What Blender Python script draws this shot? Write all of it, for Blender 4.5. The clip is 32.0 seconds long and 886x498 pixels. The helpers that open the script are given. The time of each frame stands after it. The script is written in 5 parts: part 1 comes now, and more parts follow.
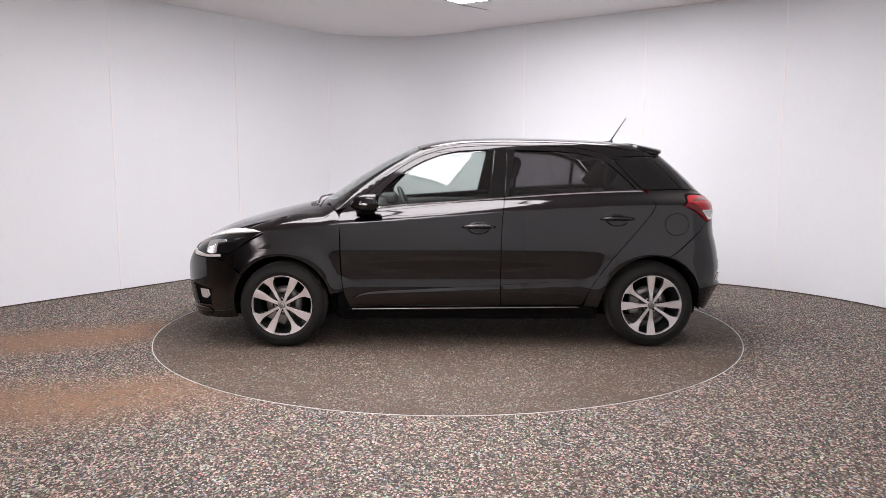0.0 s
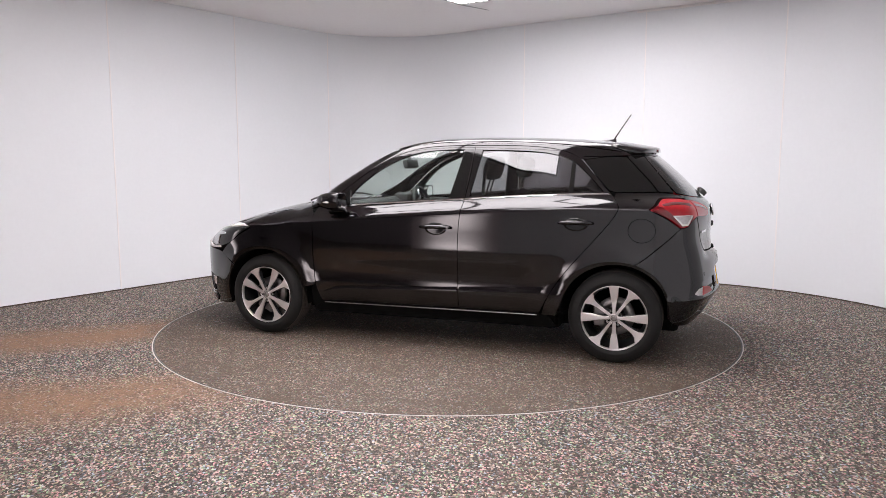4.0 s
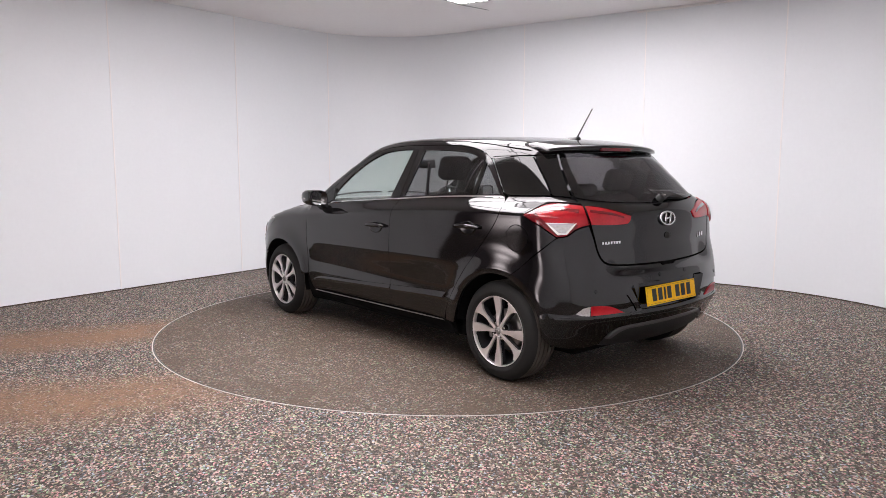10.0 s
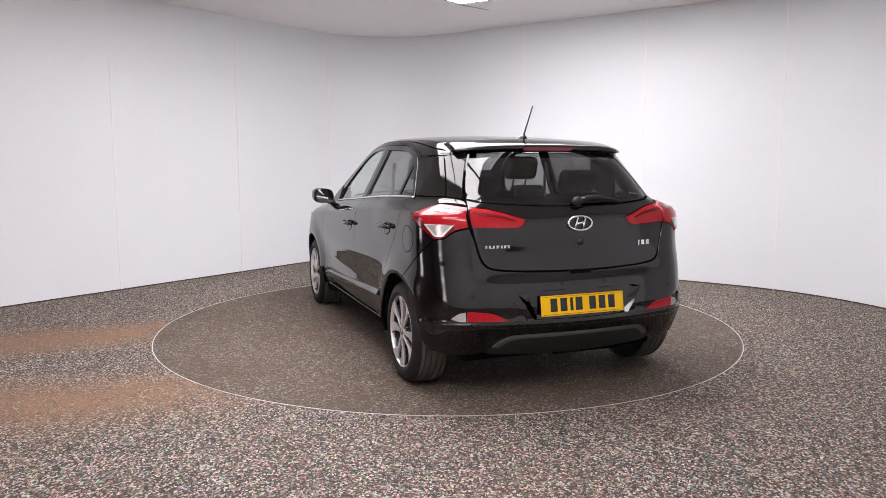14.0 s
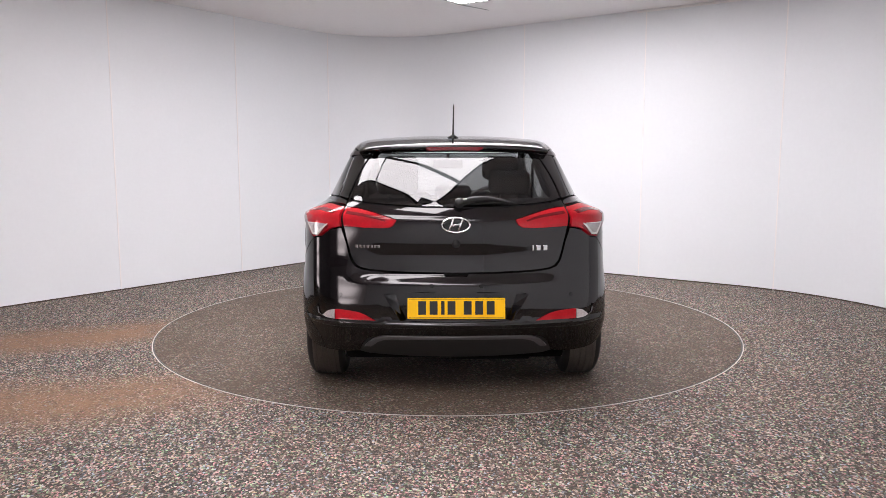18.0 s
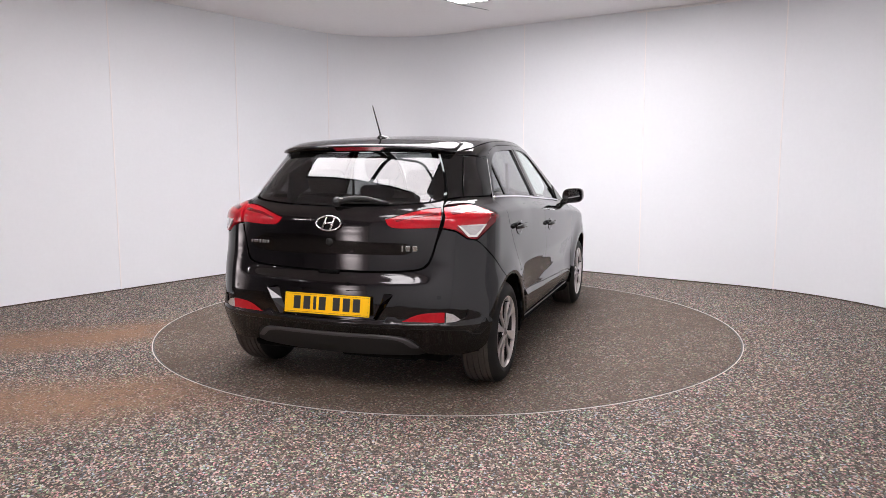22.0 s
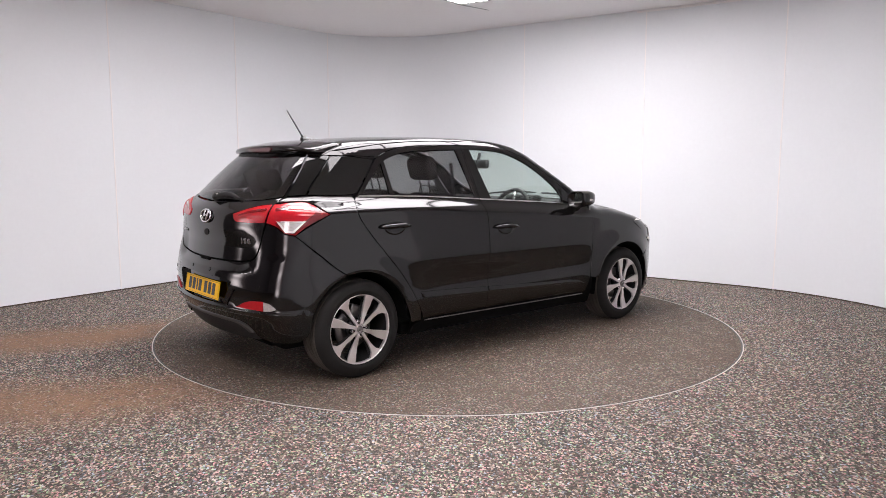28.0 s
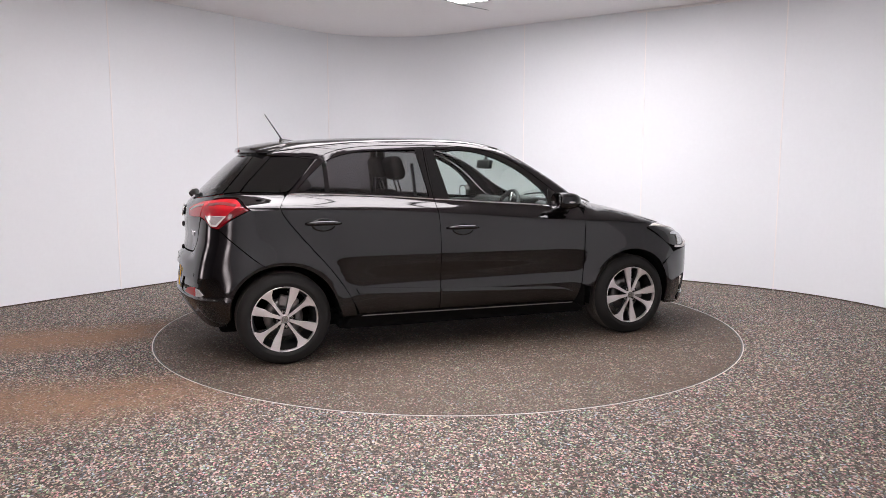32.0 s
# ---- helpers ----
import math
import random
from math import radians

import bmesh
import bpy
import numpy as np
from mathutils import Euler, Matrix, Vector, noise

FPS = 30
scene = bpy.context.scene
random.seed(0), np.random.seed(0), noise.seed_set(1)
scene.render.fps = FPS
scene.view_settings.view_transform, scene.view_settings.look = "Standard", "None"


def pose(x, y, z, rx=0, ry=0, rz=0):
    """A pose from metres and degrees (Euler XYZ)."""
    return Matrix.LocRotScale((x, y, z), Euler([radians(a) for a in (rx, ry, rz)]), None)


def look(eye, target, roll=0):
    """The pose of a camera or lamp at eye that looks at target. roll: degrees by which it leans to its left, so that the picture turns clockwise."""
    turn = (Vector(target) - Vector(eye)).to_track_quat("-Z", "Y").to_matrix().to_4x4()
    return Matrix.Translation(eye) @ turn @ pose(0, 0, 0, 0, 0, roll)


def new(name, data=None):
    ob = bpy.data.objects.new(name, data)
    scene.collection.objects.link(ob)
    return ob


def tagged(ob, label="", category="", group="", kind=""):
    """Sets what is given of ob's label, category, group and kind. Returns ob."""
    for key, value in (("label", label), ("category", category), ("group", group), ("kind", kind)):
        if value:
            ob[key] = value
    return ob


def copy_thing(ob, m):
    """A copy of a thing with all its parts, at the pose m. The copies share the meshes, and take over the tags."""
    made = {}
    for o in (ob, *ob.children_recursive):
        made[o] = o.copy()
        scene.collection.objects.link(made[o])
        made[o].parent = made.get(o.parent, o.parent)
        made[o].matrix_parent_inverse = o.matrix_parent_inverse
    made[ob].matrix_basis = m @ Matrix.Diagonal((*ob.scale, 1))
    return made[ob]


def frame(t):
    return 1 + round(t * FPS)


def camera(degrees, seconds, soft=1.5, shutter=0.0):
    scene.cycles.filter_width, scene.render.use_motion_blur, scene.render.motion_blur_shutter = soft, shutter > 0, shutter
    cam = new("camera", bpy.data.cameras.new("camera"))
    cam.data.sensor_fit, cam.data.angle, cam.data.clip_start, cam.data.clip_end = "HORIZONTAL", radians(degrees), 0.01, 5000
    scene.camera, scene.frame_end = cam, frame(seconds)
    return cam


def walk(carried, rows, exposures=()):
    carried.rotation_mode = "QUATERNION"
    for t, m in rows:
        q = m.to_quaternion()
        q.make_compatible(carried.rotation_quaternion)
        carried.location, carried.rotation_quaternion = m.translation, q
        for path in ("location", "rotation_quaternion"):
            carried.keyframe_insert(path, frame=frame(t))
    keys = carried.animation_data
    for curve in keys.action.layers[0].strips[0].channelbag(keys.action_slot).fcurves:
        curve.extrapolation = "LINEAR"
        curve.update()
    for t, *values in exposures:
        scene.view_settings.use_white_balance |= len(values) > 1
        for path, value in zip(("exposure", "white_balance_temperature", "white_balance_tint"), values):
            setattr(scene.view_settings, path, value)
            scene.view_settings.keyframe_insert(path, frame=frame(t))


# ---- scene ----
from mathutils.geometry import delaunay_2d_cdt

# camera: on a stand at the open side of the booth, never moving
EYE = (0.0, -5.864, 1.296)
YAW, DOWN = radians(-0.328), radians(6.832)
AIM = (EYE[0] + math.sin(YAW) * math.cos(DOWN), EYE[1] + math.cos(YAW) * math.cos(DOWN), EYE[2] - math.sin(DOWN))
cam = camera(62.235, 32.0, soft=.7)
walk(cam, [(0, look(EYE, AIM)), (32, look(EYE, AIM))])
scene.view_settings.exposure = 0.0

# the dim hall outside the booth
world = bpy.data.worlds.new("world")
world.use_nodes = True
world.node_tree.nodes["Background"].inputs[0].default_value = (.5, .52, .55, 1)
world.node_tree.nodes["Background"].inputs[1].default_value = 0.02
scene.world = world


# ---- materials ----
def material(name, base, rough=.5, metal=0.0, grain=0.0, scale=40.0, bump=0.0, coat=0.0, spec=.5, emit=0.0, stain=0.0, stain_scale=2.0):
    """A surface with fine grain and broad variation."""
    m = bpy.data.materials.new(name)
    m.use_nodes = True
    nt, b = m.node_tree, m.node_tree.nodes["Principled BSDF"]
    b.inputs["Roughness"].default_value, b.inputs["Metallic"].default_value = rough, metal
    b.inputs["Coat Weight"].default_value, b.inputs["Coat Roughness"].default_value = coat, .03
    b.inputs["Specular IOR Level"].default_value = spec
    col = (*base, 1)
    b.inputs["Base Color"].default_value = col
    if emit:
        b.inputs["Emission Color"].default_value, b.inputs["Emission Strength"].default_value = col, emit
    if grain or bump or stain:
        co = nt.nodes.new("ShaderNodeTexCoord")
        fine = nt.nodes.new("ShaderNodeTexNoise")
        fine.inputs["Scale"].default_value, fine.inputs["Detail"].default_value = scale, 4
        nt.links.new(co.outputs["Object"], fine.inputs["Vector"])
        broad = nt.nodes.new("ShaderNodeTexNoise")
        broad.inputs["Scale"].default_value, broad.inputs["Detail"].default_value = stain_scale, 3
        nt.links.new(co.outputs["Object"], broad.inputs["Vector"])
        mul = nt.nodes.new("ShaderNodeMath")
        mul.operation = "MULTIPLY_ADD"
        nt.links.new(fine.outputs["Fac"], mul.inputs[0])
        mul.inputs[1].default_value, mul.inputs[2].default_value = 2 * grain, 1 - grain
        mul2 = nt.nodes.new("ShaderNodeMath")
        mul2.operation = "MULTIPLY_ADD"
        nt.links.new(broad.outputs["Fac"], mul2.inputs[0])
        mul2.inputs[1].default_value, mul2.inputs[2].default_value = 2 * stain, 1 - stain
        both = nt.nodes.new("ShaderNodeMath")
        both.operation = "MULTIPLY"
        nt.links.new(mul.outputs[0], both.inputs[0])
        nt.links.new(mul2.outputs[0], both.inputs[1])
        tint = nt.nodes.new("ShaderNodeVectorMath")
        tint.operation = "SCALE"
        tint.inputs[0].default_value = base
        nt.links.new(both.outputs[0], tint.inputs["Scale"])
        nt.links.new(tint.outputs[0], b.inputs["Base Color"])
        if bump:
            bp = nt.nodes.new("ShaderNodeBump")
            bp.inputs["Strength"].default_value, bp.inputs["Distance"].default_value = bump, .002
            nt.links.new(fine.outputs["Fac"], bp.inputs["Height"])
            nt.links.new(bp.outputs[0], b.inputs["Normal"])
    return m


def glass(name, tint, gloss=1.0):
    """A thin tinted pane: clear to look through, mirror the more the flatter it is seen."""
    m = bpy.data.materials.new(name)
    m.use_nodes = True
    nt = m.node_tree
    nt.nodes.remove(nt.nodes["Principled BSDF"])
    clear, shine, mix, face, power, line = (nt.nodes.new("ShaderNode" + k) for k in ("BsdfTransparent", "BsdfGlossy", "MixShader", "LayerWeight", "Math", "Math"))
    clear.inputs[0].default_value = (*tint, 1)
    shine.inputs["Roughness"].default_value = .01
    shine.inputs["Color"].default_value = (gloss, gloss, gloss, 1)
    face.inputs["Blend"].default_value = .5
    power.operation, line.operation = "POWER", "MULTIPLY_ADD"
    power.inputs[1].default_value = 5
    line.inputs[1].default_value, line.inputs[2].default_value = .88, .066
    nt.links.new(face.outputs["Facing"], power.inputs[0])
    nt.links.new(power.outputs[0], line.inputs[0])
    nt.links.new(line.outputs[0], mix.inputs[0])
    nt.links.new(clear.outputs[0], mix.inputs[1])
    nt.links.new(shine.outputs[0], mix.inputs[2])
    nt.links.new(mix.outputs[0], nt.nodes["Material Output"].inputs["Surface"])
    return m


def gravel(name, brown, stains, dirt_colour, stretch=1.0, fine=205):
    """Resin-bound stone chips in greys, with rust-brown tyre stains."""
    m = bpy.data.materials.new(name)
    m.use_nodes = True
    nt, b = m.node_tree, m.node_tree.nodes["Principled BSDF"]
    N, L = nt.nodes.new, nt.links.new
    co = N("ShaderNodeTexCoord")
    chips = N("ShaderNodeTexVoronoi")
    chips.inputs["Scale"].default_value = fine
    grid = N("ShaderNodeMapping")
    grid.inputs["Scale"].default_value = (1, 1 / stretch, 1)
    L(co.outputs["Object"], grid.inputs["Vector"])
    L(grid.outputs[0], chips.inputs["Vector"])
    small = N("ShaderNodeTexVoronoi")
    small.inputs["Scale"].default_value = 260
    L(grid.outputs[0], small.inputs["Vector"])
    sep = N("ShaderNodeSeparateColor")
    L(chips.outputs["Color"], sep.inputs[0])
    ramp = N("ShaderNodeValToRGB")
    e = ramp.color_ramp.elements
    e[0].position, e[0].color = 0.0, (.010, .0095, .009, 1)
    e[1].position, e[1].color = 1.0, (.62, .585, .555, 1)
    for p, c in ((.25, (.030, .028, .0265, 1)), (.50, (.100, .093, .087, 1)), (.75, (.245, .230, .216, 1))):
        n = e.new(p)
        n.color = c
    L(sep.outputs[0], ramp.inputs[0])
    # some chips are red, green, ochre or blue-grey
    hue = N("ShaderNodeValToRGB")
    hue.color_ramp.interpolation = "CONSTANT"
    h = hue.color_ramp.elements
    h[0].position, h[0].color = 0.0, (1.0, .50, .56, 1)
    h[1].position, h[1].color = .88, (.62, .80, 1.0, 1)
    for p, c in ((.17, (1, .905, .83, 1)), (.54, (1, .82, .56, 1)), (.64, (.62, 1, .60, 1)), (.76, (1, .74, .66, 1))):
        n = h.new(p)
        n.color = c
    L(sep.outputs[1], hue.inputs[0])
    mul = N("ShaderNodeMix")
    mul.data_type, mul.blend_type = "RGBA", "MULTIPLY"
    mul.inputs["Factor"].default_value = 1
    L(ramp.outputs[0], mul.inputs["A"])
    L(hue.outputs[0], mul.inputs["B"])
    s2 = N("ShaderNodeSeparateColor")
    L(small.outputs["Color"], s2.inputs[0])
    sm = N("ShaderNodeMapRange")
    sm.inputs["To Min"].default_value, sm.inputs["To Max"].default_value = .7, 1.25
    L(s2.outputs[0], sm.inputs[0])
    scl = N("ShaderNodeVectorMath")
    scl.operation = "SCALE"
    L(mul.outputs["Result"], scl.inputs[0])
    L(sm.outputs[0], scl.inputs["Scale"])
    # broad dirt
    dirt = N("ShaderNodeTexNoise")
    dirt.inputs["Scale"].default_value, dirt.inputs["Detail"].default_value = 1.3, 4
    L(co.outputs["Object"], dirt.inputs["Vector"])
    fac = N("ShaderNodeMapRange")
    fac.inputs["From Min"].default_value, fac.inputs["From Max"].default_value = .42, .68
    fac.inputs["To Min"].default_value, fac.inputs["To Max"].default_value = brown[0], brown[1]
    L(dirt.outputs["Fac"], fac.inputs[0])
    last = fac.outputs[0]
    xyz = N("ShaderNodeSeparateXYZ")
    L(co.outputs["Object"], xyz.inputs[0])
    for (ux, uy, off, wide, lo, hi, amount) in stains:
        # a band across the floor, along which tyres have carried rust
        d1, d2 = N("ShaderNodeMath"), N("ShaderNodeMath")
        d1.operation, d2.operation = "MULTIPLY", "MULTIPLY_ADD"
        L(xyz.outputs[0], d1.inputs[0])
        d1.inputs[1].default_value = -uy
        L(xyz.outputs[1], d2.inputs[0])
        d2.inputs[1].default_value = ux
        L(d1.outputs[0], d2.inputs[2])
        wob = N("ShaderNodeMath")
        wob.operation = "MULTIPLY_ADD"
        L(dirt.outputs["Fac"], wob.inputs[0])
        wob.inputs[1].default_value = .35
        L(d2.outputs[0], wob.inputs[2])
        ab = N("ShaderNodeMath")
        ab.operation = "SUBTRACT"
        L(wob.outputs[0], ab.inputs[0])
        ab.inputs[1].default_value = off + .175
        a2 = N("ShaderNodeMath")
        a2.operation = "ABSOLUTE"
        L(ab.outputs[0], a2.inputs[0])
        fall = N("ShaderNodeMapRange")
        fall.interpolation_type = "SMOOTHSTEP"
        fall.inputs["From Min"].default_value, fall.inputs["From Max"].default_value = wide * 1.1, wide * .05
        fall.inputs["To Min"].default_value, fall.inputs["To Max"].default_value = 0, amount
        L(a2.outputs[0], fall.inputs[0])
        ends = N("ShaderNodeMapRange")
        ends.interpolation_type = "SMOOTHSTEP"
        ends.inputs["From Min"].default_value, ends.inputs["From Max"].default_value = hi, lo
        L(xyz.outputs[0], ends.inputs[0])
        pr = N("ShaderNodeMath")
        pr.operation = "MULTIPLY"
        L(fall.outputs[0], pr.inputs[0])
        L(ends.outputs[0], pr.inputs[1])
        mx = N("ShaderNodeMath")
        mx.operation = "MAXIMUM"
        L(pr.outputs[0], mx.inputs[0])
        L(last, mx.inputs[1])
        last = mx.outputs[0]
    # the dirt lies unevenly on the single chips and in patches
    patch = N("ShaderNodeTexNoise")
    patch.inputs["Scale"].default_value, patch.inputs["Detail"].default_value = 9, 5
    L(co.outputs["Object"], patch.inputs["Vector"])
    pm = N("ShaderNodeMapRange")
    pm.inputs["From Min"].default_value, pm.inputs["From Max"].default_value = .32, .62
    pm.inputs["To Min"].default_value, pm.inputs["To Max"].default_value = .62, 1.1
    L(patch.outputs["Fac"], pm.inputs[0])
    cm = N("ShaderNodeMapRange")
    cm.inputs["To Min"].default_value, cm.inputs["To Max"].default_value = .62, 1.18
    L(sep.outputs[2], cm.inputs[0])
    w1, w2 = N("ShaderNodeMath"), N("ShaderNodeMath")
    w1.operation = w2.operation = "MULTIPLY"
    w2.use_clamp = True
    L(pm.outputs[0], w1.inputs[0])
    L(cm.outputs[0], w1.inputs[1])
    L(w1.outputs[0], w2.inputs[0])
    L(last, w2.inputs[1])
    last = w2.outputs[0]
    rust = N("ShaderNodeMix")
    rust.data_type = "RGBA"
    L(last, rust.inputs["Factor"])
    L(scl.outputs[0], rust.inputs["A"])
    rust.inputs["B"].default_value = (*dirt_colour, 1)
    L(rust.outputs["Result"], b.inputs["Base Color"])
    b.inputs["Roughness"].default_value = .75
    bp = N("ShaderNodeBump")
    bp.inputs["Strength"].default_value, bp.inputs["Distance"].default_value = .5, .003
    L(chips.outputs["Distance"], bp.inputs["Height"])
    bp.invert = True
    L(bp.outputs[0], b.inputs["Normal"])
    return m


PAINT = material("black_paint", (.0052, .0039, .0048), .40, 1.0, spec=0.0, coat=1.0, grain=.3, scale=900)
PAINT.node_tree.nodes["Principled BSDF"].inputs["Coat IOR"].default_value = 1.60
PAINT.node_tree.nodes["Principled BSDF"].inputs["Coat Roughness"].default_value = .06
PAINT.node_tree.nodes["Principled BSDF"].inputs["Specular Tint"].default_value = (.06, .055, .06, 1)
GLOSS = material("gloss_black", (.005, .005, .005), .05, 0, grain=.1, scale=300)
PLASTIC = material("black_plastic", (.011, .011, .011), .55, grain=.25, scale=500, bump=.15)
RUBBER = material("rubber", (.012, .0115, .011), .66, spec=.3, grain=.3, scale=300, bump=.2, stain=.2, stain_scale=12)
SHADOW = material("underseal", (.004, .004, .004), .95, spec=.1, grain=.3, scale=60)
CHROME = material("chrome", (.78, .78, .79), .09, 1.0, grain=.05, scale=80)
ALLOY = material("machined_alloy", (.86, .82, .82), .30, .85, grain=.12, scale=350, bump=.05)
ALLOY_DARK = material("dark_alloy", (.035, .034, .036), .45, .5, grain=.2, scale=200)
TREAD = material("tyre_tread", (.075, .063, .054), .9, grain=.35, scale=150, bump=.2, stain=.25, stain_scale=10)
SATIN = material("satin_grey_plastic", (.075, .072, .074), .38, grain=.2, scale=400)
STEEL = material("brake_steel", (.30, .28, .27), .42, 1.0, grain=.25, scale=120, stain=.3, stain_scale=15)
RED = material("red_lens", (.42, .004, .012), .30, spec=.1, coat=.8, grain=.25, scale=70, stain=.25, stain_scale=9)
RED_DEEP = material("deep_red_lens", (.15, .003, .007), .25, spec=.3, coat=1.0, grain=.2, scale=70)
CLEAR = material("clear_lens", (.62, .58, .58), .12, .35, coat=1.0, grain=.35, scale=90, bump=.4)
LAMP_GREY = material("lamp_chrome", (.55, .56, .58), .18, .8, grain=.3, scale=60, bump=.3)
AMBER = material("mirror_lamp", (.75, .72, .70), .1, coat=1.0, grain=.1, scale=100)
YELLOW = material("plate_yellow", (.98, .56, .006), .45, spec=.2, coat=.1, grain=.05, scale=200)
INK = material("plate_black", (.012, .012, .012), .4, grain=.1, scale=200)
CLOTH = material("seat_cloth", (.030, .030, .033), .9, grain=.35, scale=600, bump=.3, stain=.15, stain_scale=8)
TRIM = material("cabin_trim", (.030, .030, .032), .6, grain=.2, scale=500, bump=.2)
TRIM_GREY = material("cabin_grey", (.20, .20, .20), .7, grain=.15, scale=400, bump=.15)
MIRROR = material("mirror_glass", (.85, .87, .88), .02, 1.0, grain=.02, scale=20)
GLASS_FRONT = glass("front_glass", (.80, .87, .84))
GLASS_DARK = glass("privacy_glass", (.33, .325, .335))
WALL = material("wall_panel", (.825, .848, .875), .44, spec=.6, grain=.02, scale=30, bump=.02, stain=.025, stain_scale=.7)
STRIP = material("joint_strip", (.90, .875, .87), .35, grain=.03, scale=60, stain=.08, stain_scale=3)
# greyed copy of the wall for out-of-view panels, to darken the doors' reflections
WALL_DIM = material("dimmed_wall_panel", (.50, .505, .52), .6, grain=.05, scale=30, stain=.06, stain_scale=.8)
CEILING = material("ceiling_paint", (.93, .91, .915), .7, grain=.03, scale=25, stain=.03, stain_scale=.8)
BASE_SHADOW = material("base_shadow", (.075, .055, .042), .8, grain=.3, scale=80, stain=.5, stain_scale=5)
HALL_PALE = material("hall_wall_pale", (.50, .48, .49), .7, grain=.1, scale=8, stain=.15, stain_scale=.6)


def soft_glow(name, colour, strength):
    """An added glowing pane: brightest in the middle, crossed by faint bars."""
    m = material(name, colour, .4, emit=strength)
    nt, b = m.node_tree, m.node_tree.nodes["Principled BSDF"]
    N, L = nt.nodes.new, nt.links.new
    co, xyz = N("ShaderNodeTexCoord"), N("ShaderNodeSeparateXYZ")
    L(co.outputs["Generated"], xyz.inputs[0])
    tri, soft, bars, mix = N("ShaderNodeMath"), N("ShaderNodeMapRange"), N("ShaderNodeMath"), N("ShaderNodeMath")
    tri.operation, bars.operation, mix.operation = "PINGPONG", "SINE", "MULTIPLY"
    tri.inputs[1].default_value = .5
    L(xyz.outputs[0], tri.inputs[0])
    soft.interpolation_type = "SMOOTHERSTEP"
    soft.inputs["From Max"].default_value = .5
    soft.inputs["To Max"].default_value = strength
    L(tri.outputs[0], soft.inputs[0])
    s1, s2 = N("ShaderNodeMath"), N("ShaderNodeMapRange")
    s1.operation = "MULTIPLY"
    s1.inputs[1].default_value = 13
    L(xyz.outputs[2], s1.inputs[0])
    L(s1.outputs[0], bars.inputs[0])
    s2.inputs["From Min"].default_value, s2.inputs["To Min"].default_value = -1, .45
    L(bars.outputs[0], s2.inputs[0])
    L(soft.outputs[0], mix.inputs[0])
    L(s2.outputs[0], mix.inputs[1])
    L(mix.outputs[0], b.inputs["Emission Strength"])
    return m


SOFT_GLOW = soft_glow("glow_panel", (1.0, .88, .90), 7.5)
HALL = material("hall_wall", (.48, .455, .48), .8, grain=.2, scale=8, stain=.3, stain_scale=.6)
LIGHT = material("light_diffuser", (1.0, .945, .975), .5, emit=10.8)
TUBE = material("tube_light", (1.0, .95, .97), .5, emit=75.0)
DARKBAR = material("light_frame", (.05, .05, .05), .5, grain=.1, scale=60)
RIM = material("table_rim", (.62, .59, .56), .45, .3, grain=.25, scale=60, stain=.3, stain_scale=4)
FLOOR = gravel("stone_carpet", (.0, .14), [(.93, .37, .487, .58, -2.4, -1.9, 1.0), (.98, .20, -1.53, .62, -1.9, -.6, .9)], (.225, .125, .068), 1.35, 125)
FLOOR_DISC = gravel("stone_carpet_disc", (.66, .96), [], (.084, .055, .034), 1.35, 140)


# ---- building helpers ----
def part(name, bm, mat, parent=None, label="", smooth=False):
    me = bpy.data.meshes.new(name)
    if isinstance(bm, tuple):
        me.from_pydata(*bm)
    else:
        bm.to_mesh(me)
        bm.free()
    me.materials.append(mat)
    if smooth:
        me.polygons.foreach_set("use_smooth", [True] * len(me.polygons))
    ob = new(name, me)
    ob.parent = parent
    if label:
        ob["label"] = label
    return ob


def empty(name, m=None):
    ob = new(name)
    ob.empty_display_size = .1
    if m is not None:
        ob.matrix_basis = m
    return ob


def add_box(bm, size, m=None, bevel=0.0, seg=2):
    made = bmesh.ops.create_cube(bm, size=1, matrix=(m or Matrix()) @ Matrix.Diagonal((*size, 1)))["verts"]
    if bevel:
        edges = list({e for v in made for e in v.link_edges})
        bmesh.ops.bevel(bm, geom=edges, offset=bevel, segments=seg, affect="EDGES", profile=.5)
    return bm


def box(size, m=None, bevel=0.0, seg=2):
    return add_box(bmesh.new(), size, m, bevel, seg)


def lathe(profile, n=64, bm=None, m=None, close=False):
    """Turns a profile of (radius, height) about the z axis."""
    bm = bm or bmesh.new()
    m = m or Matrix()
    rings = [[bm.verts.new(m @ Vector((r * math.cos(2 * math.pi * i / n), r * math.sin(2 * math.pi * i / n), h))) for i in range(n)] for r, h in profile]
    pairs = list(zip(rings, rings[1:])) + ([(rings[-1], rings[0])] if close else [])
    for a, b in pairs:
        for i in range(n):
            bm.faces.new((a[i], a[(i + 1) % n], b[(i + 1) % n], b[i]))
    bmesh.ops.recalc_face_normals(bm, faces=bm.faces)
    return bm


